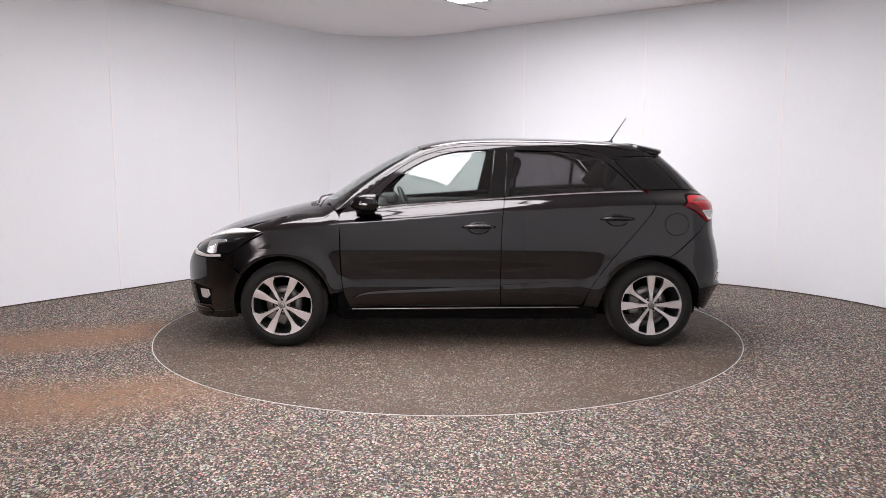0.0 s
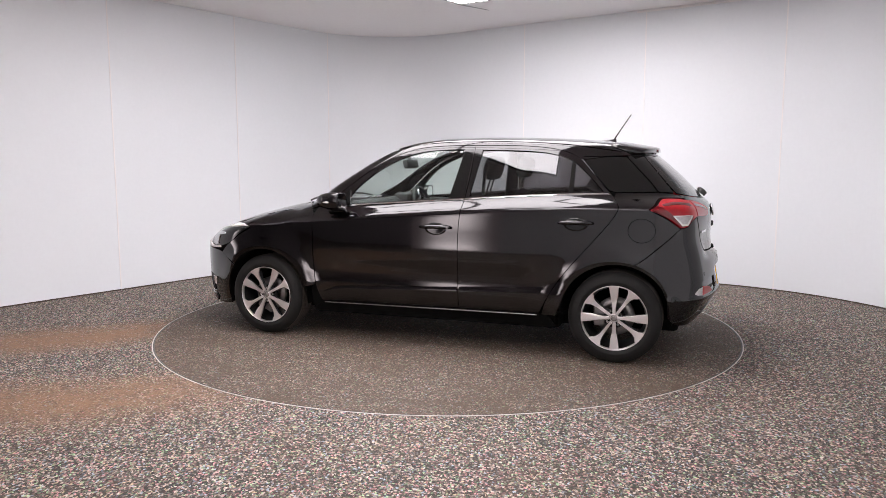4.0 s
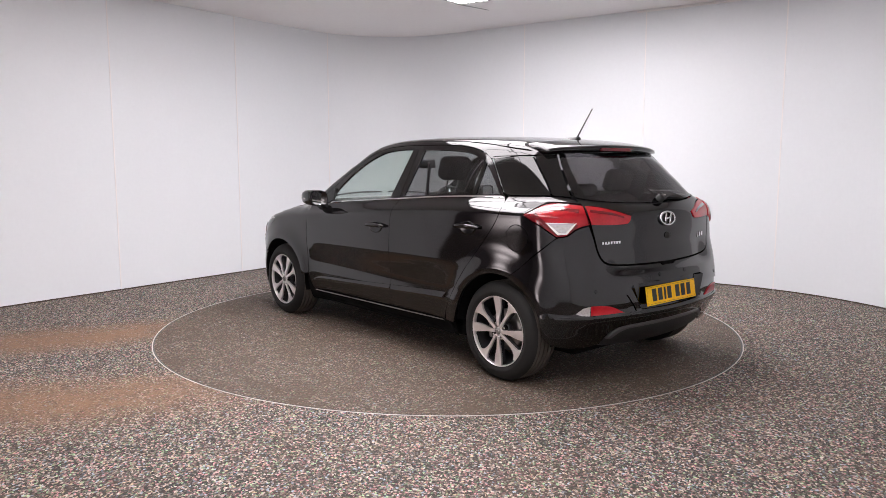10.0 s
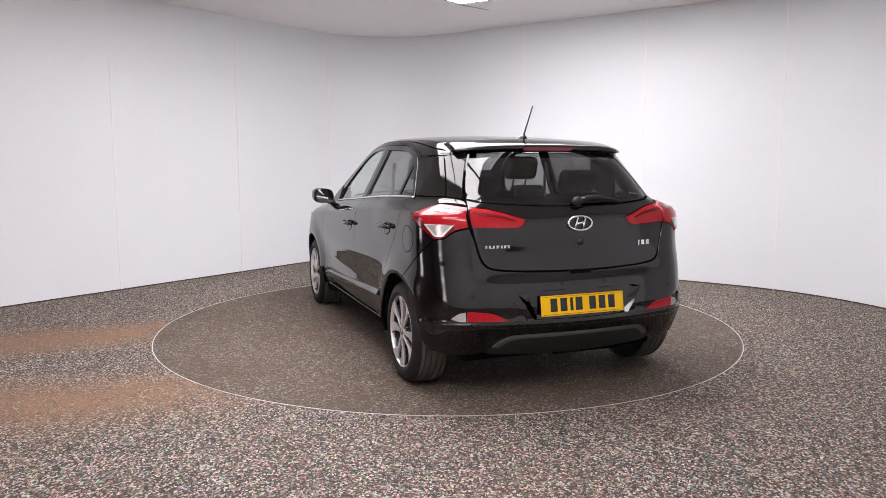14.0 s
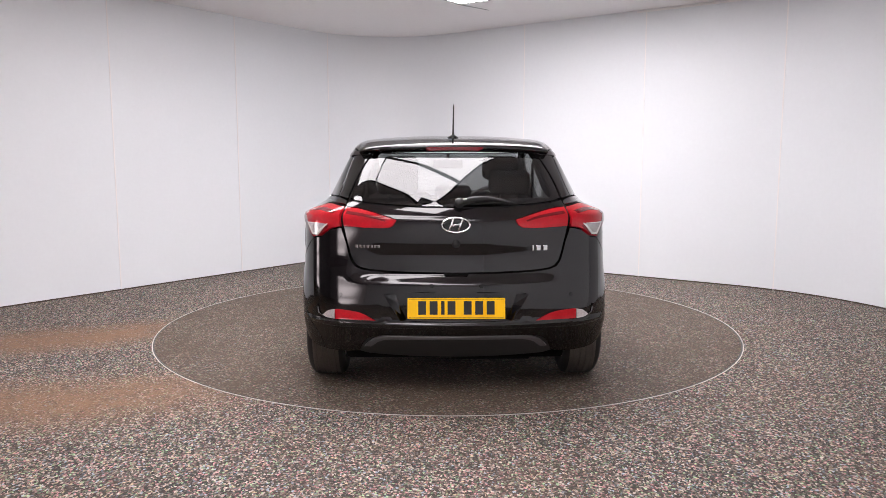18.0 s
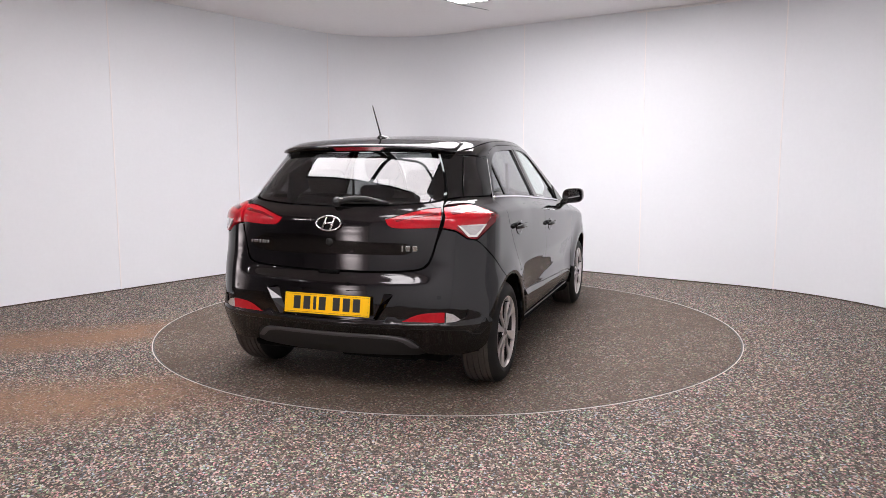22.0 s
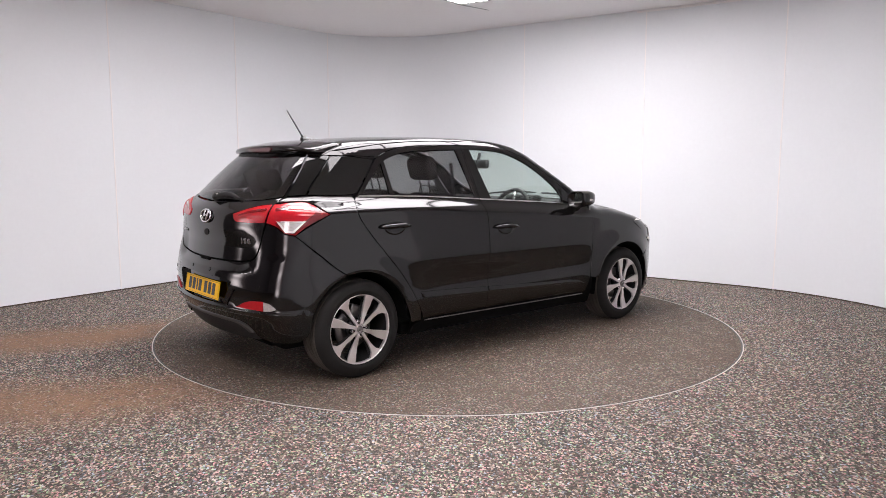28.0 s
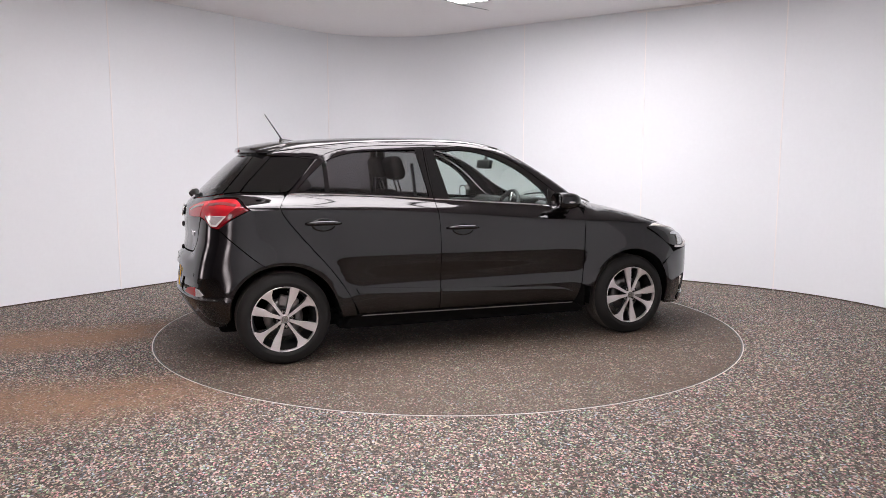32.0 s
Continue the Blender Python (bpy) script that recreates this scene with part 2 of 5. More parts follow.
def tube(points, radius, n=10, bm=None, closed=False):
    """A round bar along points; radius may be a list."""
    bm = bm or bmesh.new()
    pts = [Vector(p) for p in points]
    rad = [float(r) for r in radius] if isinstance(radius, (list, tuple)) else [radius] * len(pts)
    rings, up = [], Vector((0, 0, 1))
    for i, p in enumerate(pts):
        a = pts[i - 1] if i or closed else p
        b = pts[(i + 1) % len(pts)] if i + 1 < len(pts) or closed else p
        d = (b - a).normalized()
        u = d.cross(up if abs(d.z) < .95 else Vector((1, 0, 0))).normalized()
        v = d.cross(u)
        rings.append([bm.verts.new(p + rad[i] * (u * math.cos(2 * math.pi * k / n) + v * math.sin(2 * math.pi * k / n))) for k in range(n)])
    for i in range(len(rings) if closed else len(rings) - 1):
        a, b = rings[i], rings[(i + 1) % len(rings)]
        for k in range(n):
            bm.faces.new((a[k], a[(k + 1) % n], b[(k + 1) % n], b[k]))
    if not closed:
        bm.faces.new(rings[0])
        bm.faces.new(rings[-1])
    bmesh.ops.recalc_face_normals(bm, faces=bm.faces)
    return bm


def prism(outline, depth, bevel=0.0, bm=None, m=None):
    """A flat shape (x, y) given thickness along z."""
    b2 = bmesh.new()
    f = b2.faces.new([b2.verts.new((x, y, 0)) for x, y in outline])
    r = bmesh.ops.extrude_face_region(b2, geom=[f])
    bmesh.ops.translate(b2, verts=[v for v in r["geom"] if isinstance(v, bmesh.types.BMVert)], vec=(0, 0, depth))
    bmesh.ops.recalc_face_normals(b2, faces=b2.faces)
    if bevel:
        bmesh.ops.bevel(b2, geom=list(b2.edges), offset=bevel, segments=2, affect="EDGES", profile=.5)
    if m:
        bmesh.ops.transform(b2, matrix=m, verts=b2.verts)
    if bm is None:
        return b2
    t = bpy.data.meshes.new("t")
    b2.to_mesh(t)
    b2.free()
    bm.from_mesh(t)
    bpy.data.meshes.remove(t)
    return bm


# ---- the booth ----
CORNER = Vector((-1.02, 4.55))
ALONG = Vector((.818, -.5752))      # the wall that runs off to the front right
OUT = Vector((-.590, -.8074))       # the wall that runs off to the front left
HEIGHT = 2.92


def plan(u, v):
    return CORNER + u * ALONG + v * OUT


def fillet(corner, d1, d2, r, n):
    """Points of an arc that joins the ways d1 and d2 out of a corner."""
    half = d1.angle(d2) / 2
    t = r / math.tan(half)
    centre = corner + (d1 + d2).normalized() * (r / math.sin(half))
    a, b = corner + d1 * t, corner + d2 * t
    a0, a1 = math.atan2(*(a - centre).yx), math.atan2(*(b - centre).yx)
    da = (a1 - a0 + math.pi) % (2 * math.pi) - math.pi
    return [centre + r * Vector((math.cos(a0 + da * i / n), math.sin(a0 + da * i / n))) for i in range(n + 1)]


FAR = plan(6.9, 0)
back_arc = fillet(CORNER, OUT, ALONG, 1.3, 48)
NEAR = Vector((1.2, -6.4))
INWARD = (NEAR - FAR).normalized()
right_arc = fillet(FAR, -ALONG, INWARD, 2.4, 48)
left_end, right_end, gate_end = plan(0, 6.4), NEAR, Vector((-3.2, -6.4))


def wall_run(name, points, seams, label, out):
    """A stretch of panelled wall along plan points; seams are lengths along it at which two panels meet."""
    wall = empty(name)
    tagged(wall, label, "wall", kind="structure")
    lens = [0]
    for a, b in zip(points, points[1:]):
        lens.append(lens[-1] + (b - a).length)
    def at(s):
        for i in range(len(points) - 1):
            if s <= lens[i + 1] + 1e-9:
                return points[i].lerp(points[i + 1], (s - lens[i]) / (lens[i + 1] - lens[i]))
        return points[-1]
    def normal(s):
        d = (at(min(s + .01, lens[-1])) - at(max(s - .01, 0))).normalized()
        n = Vector((-d.y, d.x))
        return n if n.dot(out - at(s)) > 0 else -n
    def slab(s0, s1, front, back, z0, z1):
        bm = bmesh.new()
        stops = [s0] + [l for l in lens if s0 + 1e-4 < l < s1 - 1e-4] + [s1]
        cols = []
        for s in stops:
            p, n = at(s), normal(s)
            f, k = p + n * front, p - n * back
            cols.append([bm.verts.new((f.x, f.y, z0)), bm.verts.new((f.x, f.y, z1)), bm.verts.new((k.x, k.y, z1)), bm.verts.new((k.x, k.y, z0))])
        for a, b in zip(cols, cols[1:]):
            for i in range(4):
                bm.faces.new((a[i], a[(i + 1) % 4], b[(i + 1) % 4], b[i]))
        bm.faces.new(cols[0])
        bm.faces.new(cols[-1])
        bmesh.ops.recalc_face_normals(bm, faces=bm.faces)
        return bm
    marks = [0] + [s for s in seams if 0 < s < lens[-1]] + [lens[-1]]
    for a, b in zip(marks, marks[1:]):
        grey = any(g0 < (a + b) / 2 < g1 for g0, g1 in DIM_RUN)
        part("panel", slab(a + .002, b - .002, 0, .10, -.02, HEIGHT + .05), WALL_DIM if grey else WALL, wall)
    for s in marks[1:-1]:
        part("joint_strip", slab(s - .006, s + .006, .004, -.0005, .0, HEIGHT - .002), STRIP, wall, "thin off-white joint strip")
    return wall, slab, lens[-1]


middle = Vector((0, 0))
booth_path = [left_end] + back_arc + right_arc + [right_end, gate_end]


def along(q):
    """How far along the booth's walls the point q lies."""
    q, best, run = Vector(q), (9e9, 0), 0
    for a, b in zip(booth_path, booth_path[1:]):
        d = b - a
        t = max(0, min(1, (q - a).dot(d) / d.length_squared))
        best = min(best, ((a + d * t - q).length, run + t * d.length))
        run += d.length
    return best[1]


JOINTS = [along(q) for q in ((-4.18, .22), (-3.30, 1.44), (-2.42, 2.66), (-1.57, 3.81), (.945, 3.205), (2.172, 2.345), (3.345, 1.518), (4.0, .0), (3.2, -2.0), (2.55, -3.4), (1.9, -4.8), (1.2, -6.39), (-.1, -6.4), (-1.4, -6.4))]
# unseen stretch greyed so that the doors mirror a dimmer wall
DIM_RUN = (along((4.0, 0)), along((3.2, -2.0))),
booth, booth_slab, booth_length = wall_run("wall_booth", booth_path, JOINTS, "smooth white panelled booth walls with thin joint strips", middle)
# thin strip paints the dark gap and shadow line at the wall's foot
part("base_shadow", booth_slab(.01, booth_length - .01, .004, -.0005, .0005, .013), BASE_SHADOW, booth, "brown strip for the gap and shadow line along the floor")
right_pts = [back_arc[-1], right_arc[0]]

# cove trim where the right-hand wall meets the ceiling
bm = bmesh.new()
a, b = Vector((.90, 3.237)), right_pts[1]
d = (b - a).normalized()
n = Vector((d.y, -d.x))
n = n if n.dot(-a) > 0 else -n
mid = (a + b) / 2 + n * .006
add_box(bm, ((b - a).length, .014, .026), Matrix.Translation((mid.x, mid.y, HEIGHT - .0155)) @ Matrix.Rotation(math.atan2(d.y, d.x), 4, "Z"), .004)
tagged(part("trim", bm, STRIP), "thin off-white trim along the ceiling edge", "trim", kind="structure")

# ceiling, with the openings of the light panels cut through
bm = bmesh.new()
ring = [left_end] + back_arc + right_arc + [right_end, gate_end]
low = [bm.verts.new((p.x, p.y, HEIGHT)) for p in ring]
bm.faces.new(low)
r = bmesh.ops.extrude_face_region(bm, geom=list(bm.faces))
bmesh.ops.translate(bm, verts=[v for v in r["geom"] if isinstance(v, bmesh.types.BMVert)], vec=(0, 0, .12))
bmesh.ops.recalc_face_normals(bm, faces=bm.faces)
tagged(part("ceiling", bm, CEILING), "flat off-white painted booth ceiling", "ceiling", kind="structure")

# a thin dark seam in the ceiling by the light's corner
p0, p1 = Vector((.10, 2.02)), Vector((.45, 2.33))
d = p1 - p0
bm = box((d.length, .006, .003), Matrix.Translation(((p0.x + p1.x) / 2, (p0.y + p1.y) / 2, HEIGHT - .003)) @ Matrix.Rotation(math.atan2(d.y, d.x), 4, "Z"))
tagged(part("ceiling_seam", bm, DARKBAR), "thin dark seam along the ceiling", "cable")


def light_panel(u0, u1, v0, v1):
    """A flat ceiling light: a dark frame and a glowing diffuser."""
    thing = empty("ceiling_light", Matrix.Translation((*plan((u0 + u1) / 2, (v0 + v1) / 2), HEIGHT)))
    tagged(thing, "large flat white ceiling light panel, switched on", "ceiling light", "ceiling lights of the booth")
    o = plan((u0 + u1) / 2, (v0 + v1) / 2)
    def quad(w, z0, z1):
        c = [plan(u0 + w, v0 + w) - o, plan(u1 - w, v0 + w) - o, plan(u1 - w, v1 - w) - o, plan(u0 + w, v1 - w) - o]
        return [(p.x, p.y, z) for z in (z0, z1) for p in c]
    solid = [(0, 1, 2, 3), (4, 5, 6, 7), (0, 1, 5, 4), (1, 2, 6, 5), (2, 3, 7, 6), (3, 0, 4, 7)]
    part("diffuser", (quad(.028, -.022, -.006), [], solid), LIGHT, thing, "glowing white diffuser")
    bmf = bmesh.new()
    outer, inner = quad(.001, -.024, -.002), quad(.028, -.024, -.002)
    vo, vi = [bmf.verts.new(p) for p in outer], [bmf.verts.new(p) for p in inner]
    for k in range(4):
        j = (k + 1) % 4
        bmf.faces.new((vo[k], vo[j], vi[j], vi[k]))
        bmf.faces.new((vo[k + 4], vo[j + 4], vi[j + 4], vi[k + 4]))
        bmf.faces.new((vo[k], vo[j], vo[j + 4], vo[k + 4]))
        bmf.faces.new((vi[k], vi[j], vi[j + 4], vi[k + 4]))
    bmesh.ops.recalc_face_normals(bmf, faces=bmf.faces)
    part("frame", bmf, DARKBAR, thing, "thin dark frame")


for u0, u1 in ((2.46, 3.57), (3.57, 4.68)):
    for v0, v1 in ((1.455, 2.47), (2.47, 3.48), (3.48, 4.49), (4.49, 5.03)):
        light_panel(u0, u1, v0, v1)
# the shorter row towards the entrance, over the tail of the turntable
light_panel(4.25, 5.45, 5.75, 6.55)
# two more, unseen, added to brighten the wall behind the camera
light_panel(5.85, 7.10, 6.62, 7.42)
light_panel(4.60, 5.85, 6.62, 7.42)

# floor: one sheet of stone carpet with a round opening for the turntable
RING = 2.2395


def floor_sheet():
    n, bm = 128, bmesh.new()
    inner = [bm.verts.new((RING * math.cos(2 * math.pi * i / n), RING * math.sin(2 * math.pi * i / n), 0)) for i in range(n)]
    prev = inner
    for k in range(1, 6):
        w = k / 5
        ringv = []
        for i in range(n):
            c, s = math.cos(2 * math.pi * i / n), math.sin(2 * math.pi * i / n)
            q = 14 / max(abs(c), abs(s))
            r = RING + (q - RING) * w ** 2
            ringv.append(bm.verts.new((r * c, r * s, 0)))
        for i in range(n):
            bm.faces.new((prev[i], ringv[i], ringv[(i + 1) % n], prev[(i + 1) % n]))
        prev = ringv
    low = [bm.verts.new((v.co.x, v.co.y, -.05)) for v in inner]
    for i in range(n):
        bm.faces.new((inner[i], inner[(i + 1) % n], low[(i + 1) % n], low[i]))
    bmesh.ops.recalc_face_normals(bm, faces=bm.faces)
    return bm


floor = tagged(part("floor", floor_sheet(), FLOOR), "grey resin-bound gravel floor with rusty tyre stains", "floor", kind="structure")
bm = lathe([(RING - .001, -.04), (RING - .001, .0015), (RING - .0065, .0015), (RING - .0065, -.04)], 128, close=True)
tagged(part("floor_ring", bm, RIM), "thin pale metal ring set flush in the floor", "trim", kind="structure")

turntable = tagged(empty("turntable"), "round turntable covered in brownish resin gravel, flush with the floor", "turntable")
bm = lathe([(0.0001, 0), (.8, 0), (1.5, 0), (RING - .019, 0), (RING - .019, -.04), (.0001, -.04)], 128)
part("deck", bm, FLOOR_DISC, turntable)
part("rim", lathe([(RING - .009, -.04), (RING - .009, -.0005), (RING - .0185, -.0005), (RING - .0185, -.04)], 128, close=True), DARKBAR, turntable, "dark steel edge")

# the hall outside
for name, size, at_, mat in (("wall_hall_south", (27, .2, 3.9), (0, -9.6, 1.95), HALL_PALE), ("wall_hall_north", (27, .2, 3.9), (0, 9.4, 1.95), HALL), ("wall_hall_west", (.2, 19.2, 3.9), (-13.4, -.1, 1.95), HALL), ("wall_hall_east", (.2, 19.2, 3.9), (13.4, -.1, 1.95), HALL)):
    tagged(part(name, box(size, Matrix.Translation(at_)), mat), "plain painted wall of the hall outside", "wall", kind="structure")
tagged(part("ceiling_hall", box((27, 19.2, .2), Matrix.Translation((0, -.1, 4.0))), HALL), "plain painted hall ceiling", "ceiling", kind="structure")


def tube_light(m):
    thing = tagged(empty("tube_light", m), "long white fluorescent tube light, switched on", "tube light", "tube lights of the hall")
    part("housing", box((1.5, .12, .05), Matrix.Translation((0, 0, .045)), .01), STRIP, thing)
    part("tube", lathe([(.016, -.72), (.016, .72)], 12, m=Matrix.Rotation(math.pi / 2, 4, "Y")), TUBE, thing, "glowing white tube")
    return thing


first = tube_light(pose(-9.5, -3.6, 3.83, 0, 0, -54))
# the last three are unseen, added to brighten the hall behind the camera
for x, y, r in ((-8.3, -5.9, -54), (-10.6, -1.6, -54), (-3.0, -7.6, 0), (.2, -7.6, 0), (3.2, -7.6, 0)):
    copy_thing(first, pose(x, y, 3.83, 0, 0, r))


def glow_panel(name, x, y, turn, w, h, z):
    """An unseen framed glowing panel at the entrance, added for streaks in the paint."""
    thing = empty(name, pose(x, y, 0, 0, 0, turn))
    tagged(thing, "tall glowing panel out of view, added to reflect as streaks in the car", "window", kind="structure")
    part("pane", box((w, .02, h), Matrix.Translation((0, 0, z))), SOFT_GLOW, thing, "glowing soft-edged pane")
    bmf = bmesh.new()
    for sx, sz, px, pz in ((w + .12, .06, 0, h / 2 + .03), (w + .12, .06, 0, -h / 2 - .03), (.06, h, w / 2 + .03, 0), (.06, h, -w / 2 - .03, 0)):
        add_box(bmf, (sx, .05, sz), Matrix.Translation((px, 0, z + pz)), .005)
    part("panel_frame", bmf, STRIP, thing)


# both are out of view, placed by the bright streaks mirrored in the body
glow_panel("glow_panel_1", -4.15, -6.42, 0, 1.75, 2.0, 1.06)
glow_panel("glow_panel_2", -13.26, -1.6, 90, 2.6, 3.2, 1.75)


# ---- the car's body as one smooth surface ----
def spl(xs, ys):
    """Smooth curve through given heights (monotone cubic)."""
    xs, ys = np.array(xs, float), np.array(ys, float)
    h, d = np.diff(xs), np.diff(ys) / np.diff(xs)
    m = np.zeros(len(xs))
    m[0], m[-1] = d[0], d[-1]
    for i in range(1, len(xs) - 1):
        if d[i - 1] * d[i] > 0:
            w1, w2 = 2 * h[i] + h[i - 1], h[i] + 2 * h[i - 1]
            m[i] = (w1 + w2) / (w1 / d[i - 1] + w2 / d[i])
    def f(q):
        q = np.asarray(q, float)
        i = np.clip(np.searchsorted(xs, q) - 1, 0, len(xs) - 2)
        t = (q - xs[i]) / h[i]
        c = np.clip(t, 0, 1)
        v = (2*c**3 - 3*c**2 + 1) * ys[i] + (c**3 - 2*c**2 + c) * h[i] * m[i] + (3*c**2 - 2*c**3) * ys[i+1] + (c**3 - c**2) * h[i] * m[i+1]
        return v + np.where(t < 0, t * h[i] * m[i], 0) + np.where(t > 1, (t - 1) * h[i] * m[i+1], 0)
    return f

WIDTH = spl([-2.0, -1.75, -1.45, -1.0, 0.0, 0.9, 1.3, 1.6, 1.85, 2.05], [.79, .834, .864, .866, .866, .862, .862, .842, .802, .740])
LOWER = spl([.15, .22, .28, .32, .37, .42, .455, .50, .55, .62, .68, .80, .92, 1.1], [-.15, -.09, -.050, -.027, -.0175, -.0150, -.0172, -.0190, -.0145, -.004, .003, -.001, -.008, -.018])
CREASE = spl([-1.7, -1.25, -.75, -.25, .5, 1.2, 1.7], [1.005, 1.0, .985, .955, .895, .845, .80])
LEAN = spl([-1.8, -1.2, -.7, -.25, .1, .5, .9], [.555, .498, .432, .412, .435, .470, .48])
NARROW = spl([-1.8, -1.5, -1.25, -1.0, -.6, 0, .5, .9, 1.3], [.17, .125, .068, .048, .038, .031, .029, .027, .024])
TOP = spl([-1.8, -1.5, -1.3, -1.13, -.88, -.64, -.31, -.02, .18, .36, .53, .70, .88, 1.05, 1.16, 1.24, 1.40, 1.56, 1.73, 1.87, 1.99, 2.07, 2.12],
          [1.352, 1.395, 1.422, 1.441, 1.458, 1.467, 1.472, 1.466, 1.449, 1.413, 1.341, 1.250, 1.143, 1.030, .985, .970, .935, .895, .845, .790, .72, .62, .50])
REAR = spl([.15, .20, .27, .36, .395, .415, .430, .441, .455, .50, .55, .60, .635, .652, .664, .692, .705, .735, .765, .79, .87, .905, .97, 1.005, 1.03, 1.05, 1.10, 1.20, 1.30, 1.345, 1.45],
           [-1.73, -1.79, -1.845, -1.892, -1.912, -1.923, -1.928, -1.921, -1.919, -1.922, -1.920, -1.9145, -1.908, -1.902, -1.892, -1.870, -1.865, -1.860, -1.8555, -1.853, -1.857, -1.8565, -1.848, -1.835, -1.812, -1.790, -1.743, -1.641, -1.528, -1.472, -1.33])
# the tail beside the tailgate, without its ledge
CHEEK = spl([.15, .20, .27, .36, .395, .415, .430, .441, .455, .50, .55, .60, .66, .72, .80, .90, .97, 1.005, 1.03, 1.05, 1.10, 1.20, 1.30, 1.345, 1.45],
            [-1.73, -1.79, -1.845, -1.892, -1.912, -1.923, -1.928, -1.921, -1.919, -1.921, -1.918, -1.911, -1.900, -1.886, -1.866, -1.857, -1.848, -1.835, -1.812, -1.790, -1.743, -1.641, -1.528, -1.472, -1.33])
FRONT = spl([.15, .22, .35, .5, .62, .70, .76, .85, 1.0], [2.02, 2.06, 2.09, 2.10, 2.10, 2.085, 2.045, 1.965, 1.86])

def smax(a, b, k):
    return np.maximum(a, b) + np.maximum(k - np.abs(a - b), 0) ** 2 / (4 * k)
def step(q, a, b):
    t = np.clip((q - a) / (b - a), 0, 1)
    return t * t * (3 - 2 * t)
def body(x, y, z):
    """Below zero inside the car's body."""
    y = np.abs(y)
    flare = 0
    for wx in (1.285, -1.285):
        flare = flare + .019 * np.exp(-((np.hypot(x - wx, z - .30) - .357) / .085) ** 2)
    over = z - CREASE(x)
    over = (over + np.sqrt(over ** 2 + .011 ** 2)) / 2
    scoop = (1 - .62 * step(np.abs(x), .62, .98)) * (1 - .34 * step(np.abs(x), 1.3, 1.6))
    side = (y - (WIDTH(x) + LOWER(z) * scoop - LEAN(x) * over - NARROW(x) * step(over, 0, .088) + flare)) * .93
    lip = step(y, .40, .62)
    rear = (REAR(z) * (1 - lip) + CHEEK(z) * lip + .24 * y ** 2 - x) * .85
    crown = 1 - .5 * step(x, .85, 1.3)
    front = (x - FRONT(z) - .04 + .42 * y ** 2) * .9
    top = (z - TOP(x + .20 * y ** 2 * step(x, -.2, .5)) + crown * (.055 * y ** 2 + .10 * y ** 4)) * .9
    return smax(smax(smax(side, rear, .18), front, .30), top, .055 - .022 * step(x, .1, .5))
BACK = 2.2566
def start(b):
    """Where the ray for the place b round the car begins, and its way; b is 0 at the tail's middle, and grows towards the nose on the left."""
    s, a = np.sign(b) + (b == 0), np.abs(b) - BACK
    p = np.where(a < -1, (-1 - a) / .8, np.where(a > 1.2, -(a - 1.2) / .8, 0))
    return np.clip(a, -1, 1.2), -np.sin(p), s * np.cos(p)
def on_side(b, z, inset=0.0):
    b, z = np.asarray(b, float), np.asarray(z, float)
    ox, dx, dy = start(b)
    lo, hi = np.zeros_like(z), np.full_like(z, 1.6)
    for _ in range(36):
        m = (lo + hi) / 2
        inside = body(ox + m * dx, m * dy, z) < 0
        lo, hi = np.where(inside, m, lo), np.where(inside, hi, m)
    return np.stack([ox + (lo - inset) * dx, (lo - inset) * dy, z], -1)
def on_top(x, y, inset=0.0):
    x, y = np.asarray(x, float), np.asarray(y, float)
    lo, hi = np.full_like(x, .3), np.full_like(x, 1.7)
    for _ in range(36):
        m = (lo + hi) / 2
        inside = body(x, y, m) < 0
        lo, hi = np.where(inside, m, lo), np.where(inside, hi, m)
    return np.stack([x, y, lo - inset], -1)
def slope(p, e=.004):
    x, y, z = p[:, 0], p[:, 1], p[:, 2]
    g = np.stack([body(x+e, y, z) - body(x-e, y, z), body(x, y+e, z) - body(x, y-e, z), body(x, y, z+e) - body(x, y, z-e)], -1)
    return g / (np.linalg.norm(g, axis=1, keepdims=True) + 1e-9)


# ---- panels cut out of that surface ----
def smooth_loop(points, cell=.02):
    """A closed outline, rounded where it bends gently and sharp at its corners, in short steps."""
    p = [Vector(q) for q in points]
    n, out = len(p), []
    bend = []
    for i in range(n):
        a, b = p[i] - p[i - 1], p[(i + 1) % n] - p[i]
        bend.append(abs(a.angle_signed(b)) > radians(42) if a.length > 1e-6 and b.length > 1e-6 else True)
    for i in range(n):
        a, b = p[i], p[(i + 1) % n]
        l = (b - a).length
        ta = (b - a) if bend[i] else (b - p[i - 1]).normalized() * l
        tb = (b - a) if bend[(i + 1) % n] else (p[(i + 2) % n] - a).normalized() * l
        k = max(1, int(l / cell))
        for j in range(k):
            t = j / k
            out.append((2*t**3 - 3*t**2 + 1) * a + (t**3 - 2*t**2 + t) * ta + (3*t**2 - 2*t**3) * b + (t**3 - t**2) * tb)
    return out


def shrink(loop, d):
    """Moves a closed outline inwards by d."""
    area = sum(a.x * b.y - b.x * a.y for a, b in zip(loop, loop[1:] + loop[:1]))
    s = 1 if area > 0 else -1
    res = []
    for i in range(len(loop)):
        e = loop[(i + 1) % len(loop)] - loop[i - 1]
        e = e.normalized() if e.length > 1e-9 else Vector((1, 0))
        res.append(loop[i] + s * d * Vector((-e.y, e.x)))
    return res


